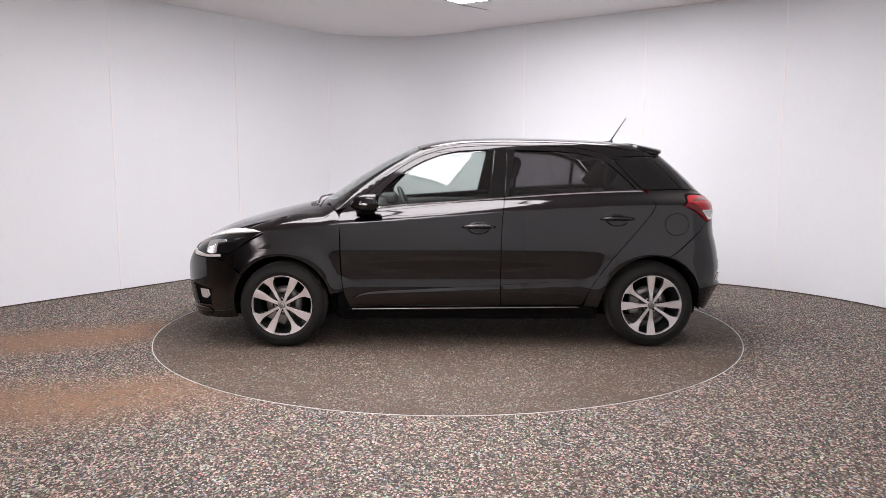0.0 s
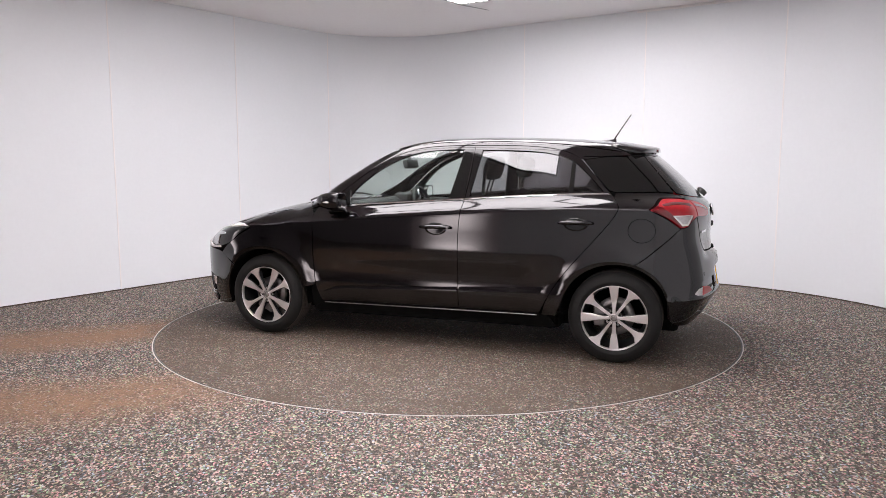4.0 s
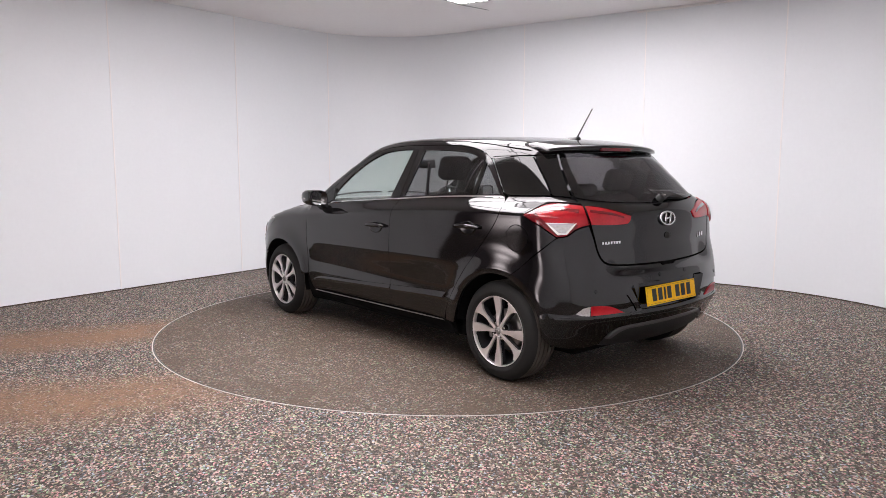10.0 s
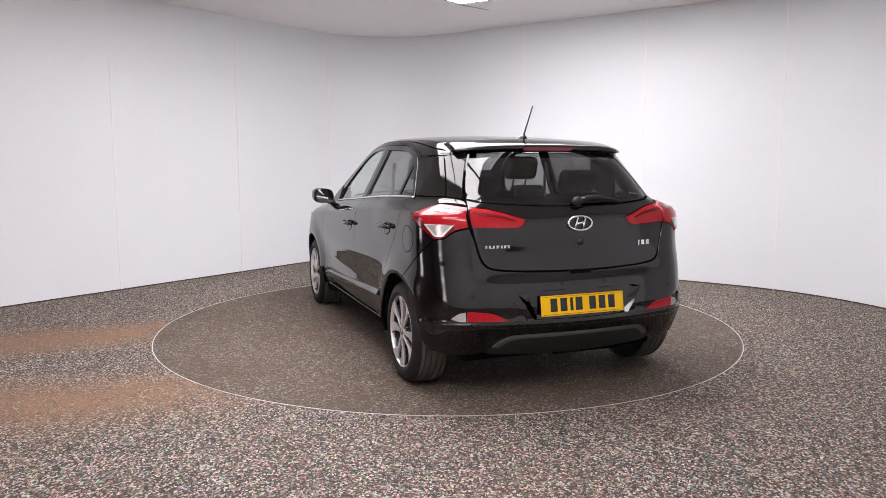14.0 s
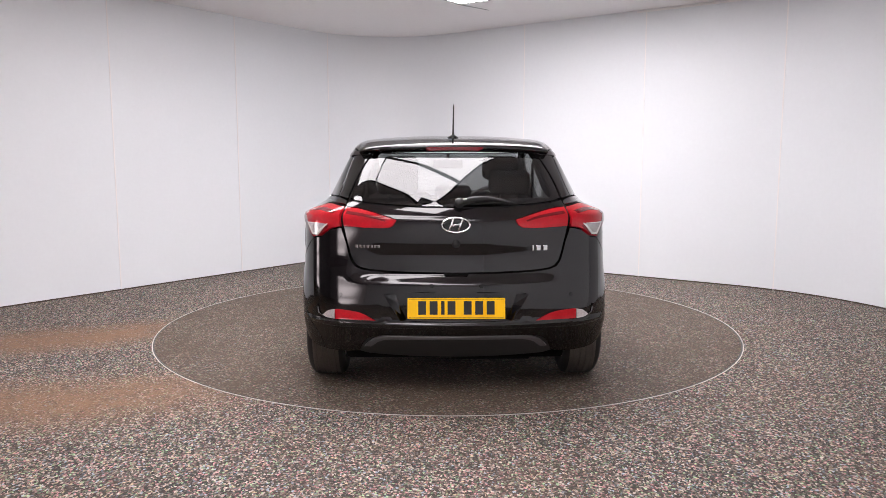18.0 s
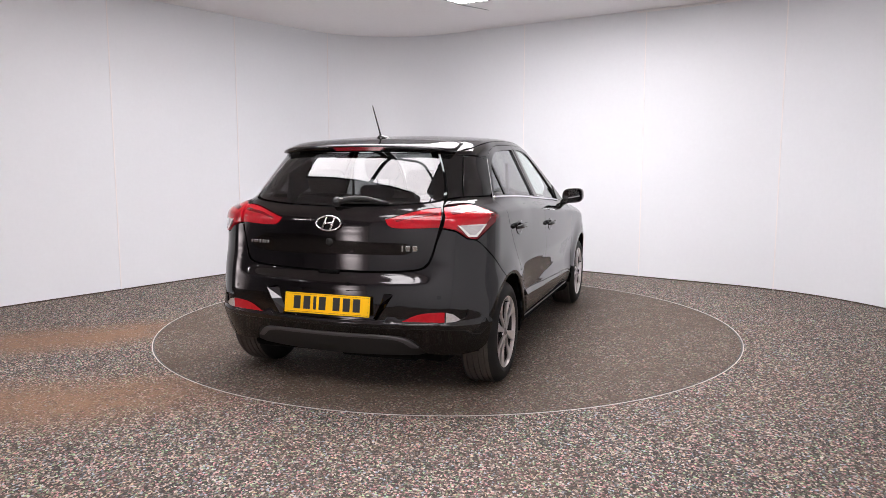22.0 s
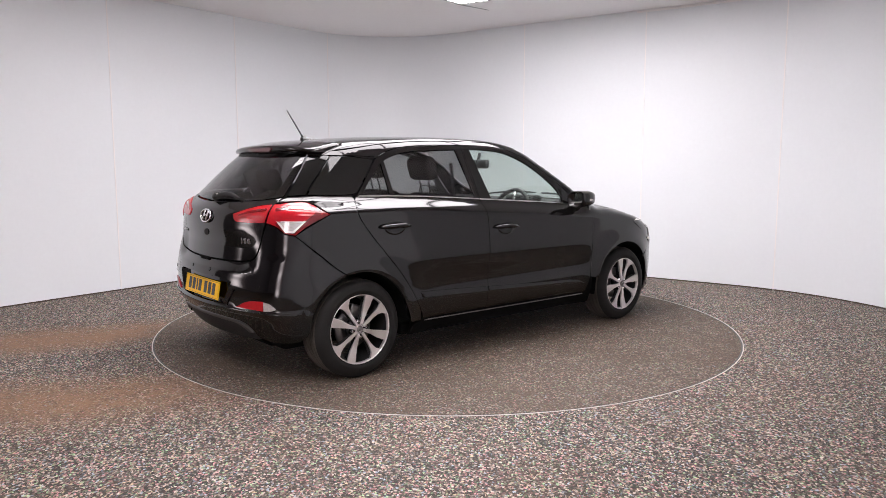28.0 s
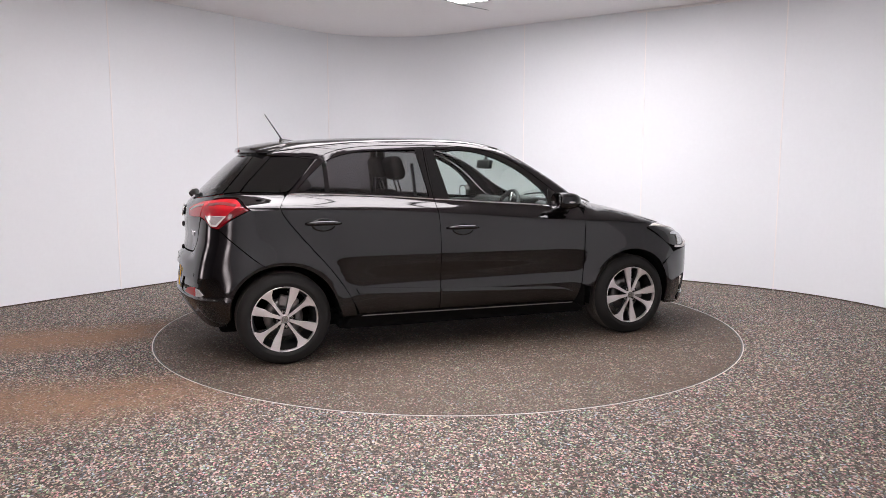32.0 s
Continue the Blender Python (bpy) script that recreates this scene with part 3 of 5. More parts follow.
def within(q, loops):
    """Which of the points q lie inside the loops (even and odd)."""
    inside = np.zeros(len(q), bool)
    for loop in loops:
        x, y = np.array([v.x for v in loop]), np.array([v.y for v in loop])
        x2, y2 = np.roll(x, -1), np.roll(y, -1)
        for i in range(len(x)):
            if y[i] == y2[i]:
                continue
            cross = (y[i] > q[:, 1]) != (y2[i] > q[:, 1])
            inside ^= cross & (q[:, 0] < (x2[i] - x[i]) * (q[:, 1] - y[i]) / (y2[i] - y[i]) + x[i])
    return inside


def skin(loops, place, cell=.03, fold=.012):
    """A sheet inside the loops, laid on the body by place(); its edges fold inwards. Gives points, faces and normals."""
    flat, edges = [], []
    for loop in loops:
        k = len(flat)
        flat += loop
        edges += [(k + i, k + (i + 1) % len(loop)) for i in range(len(loop))]
    rim = len(flat)
    lo = np.array([min(v[i] for v in flat) for i in (0, 1)])
    hi = np.array([max(v[i] for v in flat) for i in (0, 1)])
    gx, gy = np.meshgrid(np.arange(lo[0] + cell / 2, hi[0], cell), np.arange(lo[1] + cell / 2, hi[1], cell))
    gx = gx + (np.arange(gx.shape[0]) % 2)[:, None] * cell / 2
    grid = np.stack([gx.ravel(), gy.ravel()], -1)
    grid = grid[within(grid, loops)]
    if len(grid):
        b = np.array([tuple(v) for v in flat])
        near = np.array([np.min(np.hypot(b[:, 0] - g[0], b[:, 1] - g[1])) for g in grid])
        grid = grid[near > cell * .45]
    verts, _, faces, _, _, _ = delaunay_2d_cdt(flat + [Vector(g) for g in grid.tolist()], edges, [], 0, 1e-6)
    v = np.array([tuple(q) for q in verts])
    f = np.array([tuple(q) for q in faces])
    keep = within(v[f].mean(axis=1), loops)
    f = f[keep]
    pts = place(v[:, 0], v[:, 1])
    return pts, f, rim


def panel(name, mat, parent, outer, holes=(), top=False, gap=.0022, inset=0.0, fold=.014, cell=.03, label="", both=True, hole_gap=None, tilt=0.0):
    """One body panel, and its mirror image on the other side where both is set."""
    loops = [shrink(smooth_loop(outer), gap)] + [shrink(smooth_loop(h), -(gap if hole_gap is None else hole_gap)) for h in holes]
    place = (lambda a, b: on_top(a, b, inset)) if top else (lambda a, b: on_side(a, b, inset))
    pts, f, rim = skin(loops, place, cell, fold)
    nrm = slope(pts)
    if tilt:
        # the sheet leans: its lower edge stands further out
        pts = pts + nrm * (tilt * (pts[:, 2].max() - pts[:, 2]))[:, None]
        nrm = nrm + np.array([0, 0, tilt])
        nrm = nrm / np.linalg.norm(nrm, axis=1, keepdims=True)
    tri = pts[f]
    flip = np.einsum("ij,ij->i", np.cross(tri[:, 1] - tri[:, 0], tri[:, 2] - tri[:, 0]), nrm[f[:, 0]]) < 0
    f[flip] = f[flip][:, ::-1]
    # folded edges
    count = {}
    for t in f:
        for a, b in ((t[0], t[1]), (t[1], t[2]), (t[2], t[0])):
            count[(a, b)] = 1
    border = [(a, b) for a, b in count if (b, a) not in count]
    ids = sorted({i for e in border for i in e})
    up = {i: len(pts) + k for k, i in enumerate(ids)}
    dn = {i: len(pts) + len(ids) + k for k, i in enumerate(ids)}
    side = np.zeros((len(ids), 3))
    order = {i: k for k, i in enumerate(ids)}
    for a, b in border:
        s = np.cross(pts[b] - pts[a], nrm[a])
        for i in (a, b):
            side[order[i]] += s / (np.linalg.norm(s) + 1e-9)
    side /= np.linalg.norm(side, axis=1, keepdims=True) + 1e-9
    pos = np.vstack([pts, pts[ids], pts[ids] - fold * nrm[ids]])
    nor = np.vstack([nrm, side * .6 + nrm[ids] * .4, side])
    faces = [tuple(int(i) for i in t) for t in f] + [(up[b], up[a], dn[a], dn[b]) for a, b in border]
    made = []
    for s in ((1, -1) if both else (1,)):
        p2, n2 = pos * np.array([1, s, 1]), nor * np.array([1, s, 1])
        fs = faces if s > 0 else [t[::-1] for t in faces]
        ob = part(name, (p2.tolist(), [], fs), mat, parent, label, True)
        ob.data.normals_split_custom_set_from_vertices((n2 / np.linalg.norm(n2, axis=1, keepdims=True)).tolist())
        made.append(ob)
    return made


def round_b(x, y):
    """The place round the car of a point in plan."""
    if x < -1:
        return BACK - 1 - .8 * math.atan2(-1 - x, abs(y))
    if x > 1.2:
        return BACK + 1.2 + .8 * math.atan2(x - 1.2, abs(y))
    return BACK + x


def arch(wx, r, a0, a1, n=14):
    """Outline points of a wheel arch between two angles, in degrees from the nose upwards."""
    pts = []
    for i in range(n + 1):
        a = radians(a0 + (a1 - a0) * i / n)
        pts.append((round_b(wx + r * math.cos(a), .862), .298 + r * math.sin(a)))
    return pts


car = tagged(empty("hatchback_car"), "glossy black five-door hatchback with silver alloy wheels on the turntable", "car")

# side openings
FRONT_WINDOW = [(2.872, .985), (2.868, 1.055), (2.740, 1.188), (2.575, 1.290), (2.380, 1.356), (2.180, 1.375), (2.040, 1.377), (2.112, 1.040), (2.40, 1.020), (2.70, 1.000)]
REAR_WINDOW = [(1.912, 1.374), (1.62, 1.366), (1.45, 1.350), (1.33, 1.318), (1.24, 1.270), (1.13, 1.178), (1.055, 1.098), (1.30, 1.090), (1.65, 1.073), (1.968, 1.056)]
DOOR_BACK = [(1.458, .296), (1.415, .385), (1.345, .503), (1.250, .630), (1.164, .739), (1.075, .855), (1.015, .945), (.990, 1.010), (.998, 1.066)]
B_LINE = [(1.968, 1.404), (1.978, 1.20), (1.996, 1.04), (2.016, .855), (2.022, .543), (2.020, .292)]
FRONT_EDGE = [(3.070, .280), (3.110, .40), (3.127, .56), (3.130, .777), (3.137, .925), (3.100, .972)]
DOOR_TOP_F = [(3.02, 1.018), (2.90, 1.115), (2.77, 1.217), (2.60, 1.318), (2.40, 1.382), (2.18, 1.402)]
DOOR_TOP_R = [(1.04, 1.118), (1.115, 1.205), (1.21, 1.300), (1.31, 1.352), (1.45, 1.384), (1.68, 1.401)]

front_doors = panel("front_door", PAINT, car, FRONT_EDGE + DOOR_TOP_F + B_LINE, [FRONT_WINDOW], hole_gap=0, cell=.016)
rear_doors = panel("rear_door", PAINT, car, DOOR_BACK + DOOR_TOP_R + B_LINE, [REAR_WINDOW], hole_gap=0, cell=.016)
for d in front_doors + rear_doors:
    d["label"] = "glossy black door with a dark window frame"

# glass of the doors
for k, d in enumerate(panel("window_pane", GLASS_FRONT, car, FRONT_WINDOW, inset=.010, gap=-.006, fold=.004, cell=.05, label="lightly tinted clear glass")):
    d.parent = front_doors[k]
for k, d in enumerate(panel("window_pane", GLASS_DARK, car, REAR_WINDOW, inset=.010, gap=-.006, fold=.004, cell=.05, label="dark privacy glass")):
    d.parent = rear_doors[k]
for k, d in enumerate(panel("window_divider", GLOSS, car, [(1.287, 1.30), (1.262, 1.286), (1.262, 1.088), (1.292, 1.088)], inset=.004, gap=0, fold=.012)):
    d.parent = rear_doors[k]
# dark applique on the B pillar and window seals
for k, d in enumerate(panel("pillar_trim", GLOSS, car, [(2.034, 1.378), (2.104, 1.044), (2.004, 1.046), (1.980, 1.380)], inset=-.0022, gap=0, fold=.004)):
    d.parent = front_doors[k]
for k, d in enumerate(panel("pillar_trim", GLOSS, car, [(1.917, 1.378), (1.974, 1.060), (1.988, 1.046), (1.973, 1.20), (1.960, 1.38)], inset=-.0022, gap=0, fold=.004)):
    d.parent = rear_doors[k]


def band(low, high):
    return low + list(reversed(high))


# chrome belt strips under the windows
for k, d in enumerate(panel("belt_strip", CHROME, car, band([(2.875, .974), (2.70, .990), (2.40, 1.010), (2.112, 1.030), (2.002, 1.036)], [(2.875, .982), (2.70, .998), (2.40, 1.018), (2.112, 1.038), (2.002, 1.044)]), inset=-.006, gap=0, fold=.012, cell=.02, label="bright chrome strip")):
    d.parent = front_doors[k]
for k, d in enumerate(panel("belt_strip", CHROME, car, band([(1.990, 1.038), (1.65, 1.061), (1.30, 1.078), (1.02, 1.084)], [(1.990, 1.046), (1.65, 1.069), (1.30, 1.086), (1.035, 1.092)]), inset=-.006, gap=0, fold=.012, cell=.02, label="bright chrome strip")):
    d.parent = rear_doors[k]

# protective mouldings low on the doors
for k, d in enumerate(panel("door_moulding", PAINT, car, [(3.045, .358), (2.945, .394), (2.60, .414), (2.030, .443), (2.030, .417), (2.60, .396), (2.945, .381)], inset=-.005, gap=0, fold=.03, tilt=.22, cell=.02)):
    d.parent = front_doors[k]
for k, d in enumerate(panel("door_moulding", PAINT, car, [(2.008, .445), (1.70, .461), (1.432, .473), (1.455, .436), (2.008, .416)], inset=-.005, gap=0, fold=.03, tilt=.22, cell=.02)):
    d.parent = rear_doors[k]

# side of the body behind, under and over the doors
LAMP_EDGE = [(.606, 1.080), (.580, 1.060), (.680, 1.067), (.750, 1.060), (.850, .996), (.765, .938), (.692, .877)]
quarter = panel("rear_quarter", PAINT, car, [(1.445, .288)] + DOOR_BACK[1:] + [(.985, 1.092), (.730, 1.095), (.66, 1.09)] + LAMP_EDGE + [(.750, .817), (.806, .757), (.865, .690)] + list(reversed([q for q in arch(-1.285, .348, 20, 105)])) + [(1.345, .29)], cell=.018)
sill = panel("sill", SHADOW, car, [(3.075, .268), (2.02, .282), (1.450, .286), (1.385, .27), (1.355, .215), (1.50, .185), (2.2, .18), (2.95, .18), (3.12, .19), (3.13, .23)])
# steel rods draw the bright highlight line along the seam under the doors
part("sill_highlight", tube([(x, s * (.866 - .0385), .2815 - .012 * (x + .8) / 1.6) for s in (1,) for x in np.linspace(-.8, .8, 12)], .0035, 6), STEEL, sill[0])
part("sill_highlight", tube([(x, -(.866 - .0385), .2815 - .012 * (x + .8) / 1.6) for x in np.linspace(-.8, .8, 12)], .0035, 6), STEEL, sill[1])
RAIL = [(3.24, 1.000), (3.12, 1.068), (2.98, 1.158), (2.83, 1.254), (2.66, 1.340), (2.48, 1.396), (2.30, 1.420), (2.0, 1.430), (1.6, 1.424), (1.3, 1.402), (1.05, 1.374), (.90, 1.358), (.78, 1.352), (.68, 1.350)]
rail = panel("roof_rail", PAINT, car, RAIL + [(.68, 1.343), (.85, 1.338), (1.0, 1.328), (1.215, 1.310)] + DOOR_TOP_R[3:] + B_LINE[:1] + list(reversed(DOOR_TOP_F)) + [FRONT_EDGE[-1], (3.16, .955)], label="glossy black pillar and roof rail")
panel("pillar_glass", GLOSS, car, [(1.205, 1.306), (1.10, 1.196), (1.02, 1.106), (.985, 1.097), (.728, 1.100), (.752, 1.16), (.815, 1.255), (.868, 1.322), (1.0, 1.325)], label="gloss black rear pillar panel")
panel("tail_pillar", GLOSS, car, [(.618, 1.092), (.720, 1.100), (.745, 1.16), (.808, 1.255), (.862, 1.326), (.80, 1.340), (.70, 1.340), (.675, 1.26), (.645, 1.17)], label="gloss black strip beside the rear window")

# fuel flap
for d in panel("fuel_flap", PAINT, car, [(.880 + .060 * math.cos(a), .864 + .073 * math.sin(a)) for a in np.linspace(0, 2 * math.pi, 20, endpoint=False)], inset=-.0015, gap=0, fold=.003, both=False):
    d.parent = quarter[0]
part("flap_seam", tube([Vector(q) for q in on_side([.880 + .062 * math.cos(a) for a in np.linspace(0, 2 * math.pi, 40, endpoint=False)], [.864 + .075 * math.sin(a) for a in np.linspace(0, 2 * math.pi, 40, endpoint=False)], .001)], .0022, 6, closed=True), SHADOW, quarter[0])

# front wing, bonnet, windscreen, bumper and headlamps
WING_TOP = [(3.24, .990), (3.45, .945), (3.62, .895), (3.76, .835)]
panel("front_wing", PAINT, car, [(3.165, .950), (3.140, .92), (3.133, .777), (3.130, .56), (3.113, .40)] + list(reversed(arch(1.285, .348, 40, 166))) + [(3.90, .60), (3.84, .66), (3.73, .745), (3.64, .800), (3.70, .825), (3.76, .835)] + list(reversed(WING_TOP[:-1])))
panel("front_bumper", PAINT, car, [(4.7131, .70), (4.40, .70), (4.25, .655), (4.20, .632), (4.05, .617), (3.90, .60)] + arch(1.285, .348, 38, -14, 6) + [(3.98, .19), (4.30, .175), (4.7131, .17)], [[(4.50, .62), (4.7, .62), (4.7, .32), (4.55, .30)], [(4.005, .399), (4.10, .412), (4.225, .417), (4.200, .262), (4.021, .279)]], gap=.001)
panel("fog_surround", PLASTIC, car, [(4.000, .403), (4.10, .416), (4.23, .421), (4.205, .258), (4.016, .275)], inset=.026, gap=0, label="black fog lamp surround")
panel("fog_lamp", AMBER, car, [(4.150, .380), (4.062, .384), (4.046, .345), (4.080, .318), (4.140, .322)], inset=.014, gap=0, fold=.02, label="clear front fog lamp")
panel("grille", PLASTIC, car, [(4.50, .62), (4.71, .62), (4.71, .32), (4.55, .30)], inset=.03, gap=0)
panel("bumper_lip", GLOSS, car, [(4.71, .245), (4.35, .251), (4.218, .245), (4.045, .253), (4.02, .225), (4.077, .185), (4.327, .170), (4.71, .165)], inset=-.010, gap=0, fold=.04)
panel("headlamp", GLOSS, car, [(3.655, .802), (3.74, .752), (3.85, .668), (4.05, .625), (4.20, .640), (4.24, .70), (4.14, .762), (4.02, .806), (3.86, .832), (3.72, .832)], inset=.012, label="swept-back headlamp with a dark housing")
panel("daytime_strip", AMBER, car, [(3.650, .812), (3.71, .830), (3.893, .826), (4.02, .808), (4.147, .770), (4.235, .712), (4.220, .704), (4.12, .750), (3.953, .790), (3.826, .806), (3.70, .814)], inset=-.002, gap=0, label="pale light strip along the headlamp")
panel("headlamp_unit", LAMP_GREY, car, [(4.035, .735), (3.975, .752), (3.90, .757), (3.880, .740), (3.950, .730), (3.962, .658), (4.000, .648), (4.035, .660)], inset=.006, gap=0, label="clear projector lamp")
panel("headlamp_strip", AMBER, car, [(4.232, .676), (4.095, .650), (4.04, .642), (3.930, .650), (3.926, .634), (4.062, .626), (4.20, .644)], inset=-.001, gap=0, label="pale lower light strip")


def top_edge(table, n):
    q = on_side([b for b, z in table], [z for b, z in table])
    return [(p[0], p[1]) for p in q]


rail_xy = top_edge(RAIL, 0)
ROOF_HALF = [q for q in rail_xy if -1.34 < q[0] < .42]
# roof skin from the windscreen to the spoiler
front_x, rear_x = .37, -1.33
half = [(front_x, .0), (front_x - .012, .25), (front_x - .05, ROOF_HALF[0][1] - .035)] + [(x, y - .003) for x, y in ROOF_HALF[1:]]
half = [h for h in half] + [(rear_x, half[-1][1] - .012), (rear_x - .01, .25), (rear_x - .012, 0)]


def full(h):
    return h + [(x, -y) for x, y in reversed(h) if y > 1e-6]


roof = panel("roof", PAINT, car, full(half), top=True, both=False, cell=.035, fold=.02)[0]
SCREEN = [q for q in rail_xy if q[0] > .40]
half = [(front_x + .006, 0), (front_x - .006, .25), (front_x - .03, ROOF_HALF[0][1] - .045)] + [(x, y - .006) for x, y in reversed(SCREEN) if x < .95] + [(1.035, .60), (1.125, .30), (1.145, 0)]
windscreen = panel("windscreen", GLASS_FRONT, car, full(half), top=True, both=False, inset=.004, cell=.05, fold=.004, label="clear windscreen glass")[0]
half = [(1.19, 0), (1.17, .30), (1.07, .63), (1.02, .695), (1.20, .728), (1.38, .735), (1.55, .715), (1.70, .68), (1.80, .60), (1.90, .42), (1.955, .20), (1.965, 0)]
bonnet = panel("bonnet", PAINT, car, full(half), top=True, both=False, cell=.04, fold=.02, label="glossy black bonnet")[0]
half = [(1.15, 0), (1.13, .30), (1.03, .62), (1.0, .66), (1.06, .66), (1.165, .31), (1.185, 0)]
panel("cowl", PLASTIC, car, full(half), top=True, both=False, inset=.012, cell=.04, fold=.02)


def ridge(x, y, lift):
    return Vector(on_top([x], [y])[0]) + Vector((0, 0, lift))


for y0, y1 in ((.52, -.05), (-.12, -.60)):
    part("front_wiper", tube([ridge(1.10 - .12 * abs(y0 + (y1 - y0) * t) ** 2, y0 + (y1 - y0) * t, .016 + .004 * math.sin(t * 3)) for t in np.linspace(0, 1, 10)], [.007] * 9 + [.004], 8), PLASTIC, car)

# spoiler over the rear window
def spoiler():
    bm, rows = bmesh.new(), []
    for y in np.linspace(-.555, .555, 31):
        k = abs(y) / .555
        back, zt = -1.486 + .22 * y * y + .03 * k ** 8, 1.391 - .055 * y * y - .012 * k ** 8
        zf = float(on_top([-1.205], [y * .985])[0][2])
        x0 = -1.205
        pts = [(x0, zf + .003)]
        for t in (.25, .5, .75, .93):
            x = x0 + (back - x0) * t
            lin = zf + .004 + (zt - zf - .004) * (t ** 1.25)
            pts.append((x, lin))
        pts += [(back, zt - .004), (back - .003, zt - .012), (back + .004, zt - .034 + .016 * k ** 6), (back + .03, zt - .042 + .022 * k ** 6), (back + .14, zt - .038 + .016 * k ** 6), (x0 - .03, zf - .045)]
        yy = y * (1 - 0.0 * k)
        rows.append([bm.verts.new((x, yy, z)) for x, z in pts])
    for a, b in zip(rows, rows[1:]):
        for i in range(len(a)):
            bm.faces.new((a[i], a[(i + 1) % len(a)], b[(i + 1) % len(a)], b[i]))
    bm.faces.new(rows[0])
    bm.faces.new(rows[-1])
    bmesh.ops.recalc_face_normals(bm, faces=bm.faces)
    return bm


for d in panel("spoiler_cheek", PAINT, car, [(1.215, 1.326), (1.0, 1.331), (.832, 1.334), (.715, 1.337), (.715, 1.366), (.875, 1.358), (1.0, 1.348)], inset=-.005, gap=0, fold=.012):
    d["label"] = "glossy black spoiler end"
spoil = part("spoiler", spoiler(), PAINT, car, "glossy black roof spoiler", True)
bm = bmesh.new()
rows = []
for y in np.linspace(-.165, .165, 15):
    back, zt = -1.4875 + .22 * y * y, 1.391 - .055 * y * y
    e = min(1, (.165 - abs(y)) / .02)
    rows.append([bm.verts.new((back - .006, y, zt - .014)), bm.verts.new((back - .006, y, zt - .018 - .016 * e)), bm.verts.new((back + .01, y, zt - .034)), bm.verts.new((back + .01, y, zt - .014))])
for a, b in zip(rows, rows[1:]):
    for i in range(4):
        bm.faces.new((a[i], a[(i + 1) % 4], b[(i + 1) % 4], b[i]))
bm.faces.new(rows[0]), bm.faces.new(rows[-1])
bmesh.ops.recalc_face_normals(bm, faces=bm.faces)
part("brake_light", bm, RED_DEEP, spoil, "narrow dark red high brake light")

# tailgate with its window
INNER_LAMP = [(.562, 1.050), (.500, 1.044), (.400, 1.020), (.294, .986), (.306, .955), (.325, .941), (.42, .938), (.535, .944)]
GATE_LOW = [(.596, 1.083), (.574, 1.052), (.545, .97), (.520, .87), (.498, .785), (.470, .738), (.42, .718), (.28, .708), (0, .704)]
GATE_TOP = [(0, 1.046), (.20, 1.049), (.36, 1.057), (.50, 1.069)]
gate = panel("tailgate", PAINT, car, GATE_TOP + GATE_LOW + [(-b, z) for b, z in reversed(GATE_LOW[:-1])] + [(-b, z) for b, z in reversed(GATE_TOP[1:])], [INNER_LAMP, [(-b, z) for b, z in INNER_LAMP]], both=False, label="glossy black tailgate", hole_gap=0, cell=.02)[0]
PANE = [(0, 1.050), (.20, 1.053), (.36, 1.061), (.50, 1.073), (.600, 1.090), (.632, 1.17), (.664, 1.26), (.690, 1.345)]
panel("rear_window", GLASS_DARK, gate, PANE + [(-b, z) for b, z in reversed(PANE[1:])], both=False, inset=.003, cell=.05, fold=.005, label="dark privacy glass")
EDGE = [(.598, 1.088), (.630, 1.17), (.662, 1.26), (.686, 1.342), (.640, 1.342), (.612, 1.26), (.575, 1.17), (.545, 1.10), (.46, 1.078), (.30, 1.066), (.0, 1.060), (.0, 1.049), (.20, 1.052), (.36, 1.060), (.50, 1.072)]
for s in (1, -1):
    panel("window_border", GLOSS, gate, [(s * b, z) for b, z in EDGE], both=False, inset=.010, gap=0, cell=.03, fold=.003, label="black painted glass border")
# rear lamps
OUTER_LAMP = [(.570, 1.050), (.680, 1.062), (.748, 1.056), (.846, .996), (.760, .940), (.692, .881), (.650, .889), (.605, .928), (.549, .945)]
outer = panel("rear_lamp", RED, car, OUTER_LAMP, inset=-.008, fold=.05, label="red rear lamp with a clear lower lens")
inner = panel("rear_lamp", RED, car, INNER_LAMP, inset=-.006, gap=.003, fold=.04, label="red inner rear lamp on the tailgate")
for k, d in enumerate(panel("lamp_border", RED_DEEP, car, [(.838, .996), (.752, .942), (.690, .887), (.652, .895), (.608, .933), (.600, .950), (.628, .948), (.655, .906), (.684, .905), (.735, .958), (.772, .996)], inset=-.0105, gap=0, fold=.004)):
    d.parent = outer[k]
for k, d in enumerate(panel("clear_lens", CLEAR, car, [(.618, .957), (.732, .957), (.686, .903), (.655, .905)], inset=-.011, gap=0, fold=.004, label="clear white lens")):
    d.parent = outer[k]
for k, d in enumerate(panel("lens_frame", AMBER, car, band([(.606, .960), (.742, .961), (.688, .894), (.650, .896), (.606, .960)], [(.620, .953), (.727, .954), (.684, .906), (.656, .907), (.620, .953)])[:-1], inset=-.0125, gap=0, fold=.004, cell=.012, label="pale lens surround")):
    d.parent = outer[k]
for k, d in enumerate(panel("lamp_tip", RED_DEEP, car, [(.842, .996), (.790, 1.031), (.776, 1.0), (.748, .955), (.760, .943)], inset=-.0098, gap=0, fold=.004)):
    d.parent = outer[k]
for k, d in enumerate(panel("light_band", RED_DEEP, car, [(.590, 1.030), (.690, 1.042), (.775, 1.030), (.772, 1.018), (.690, 1.028), (.596, 1.014)], inset=-.0095, gap=0, fold=.003)):
    d.parent = outer[k]
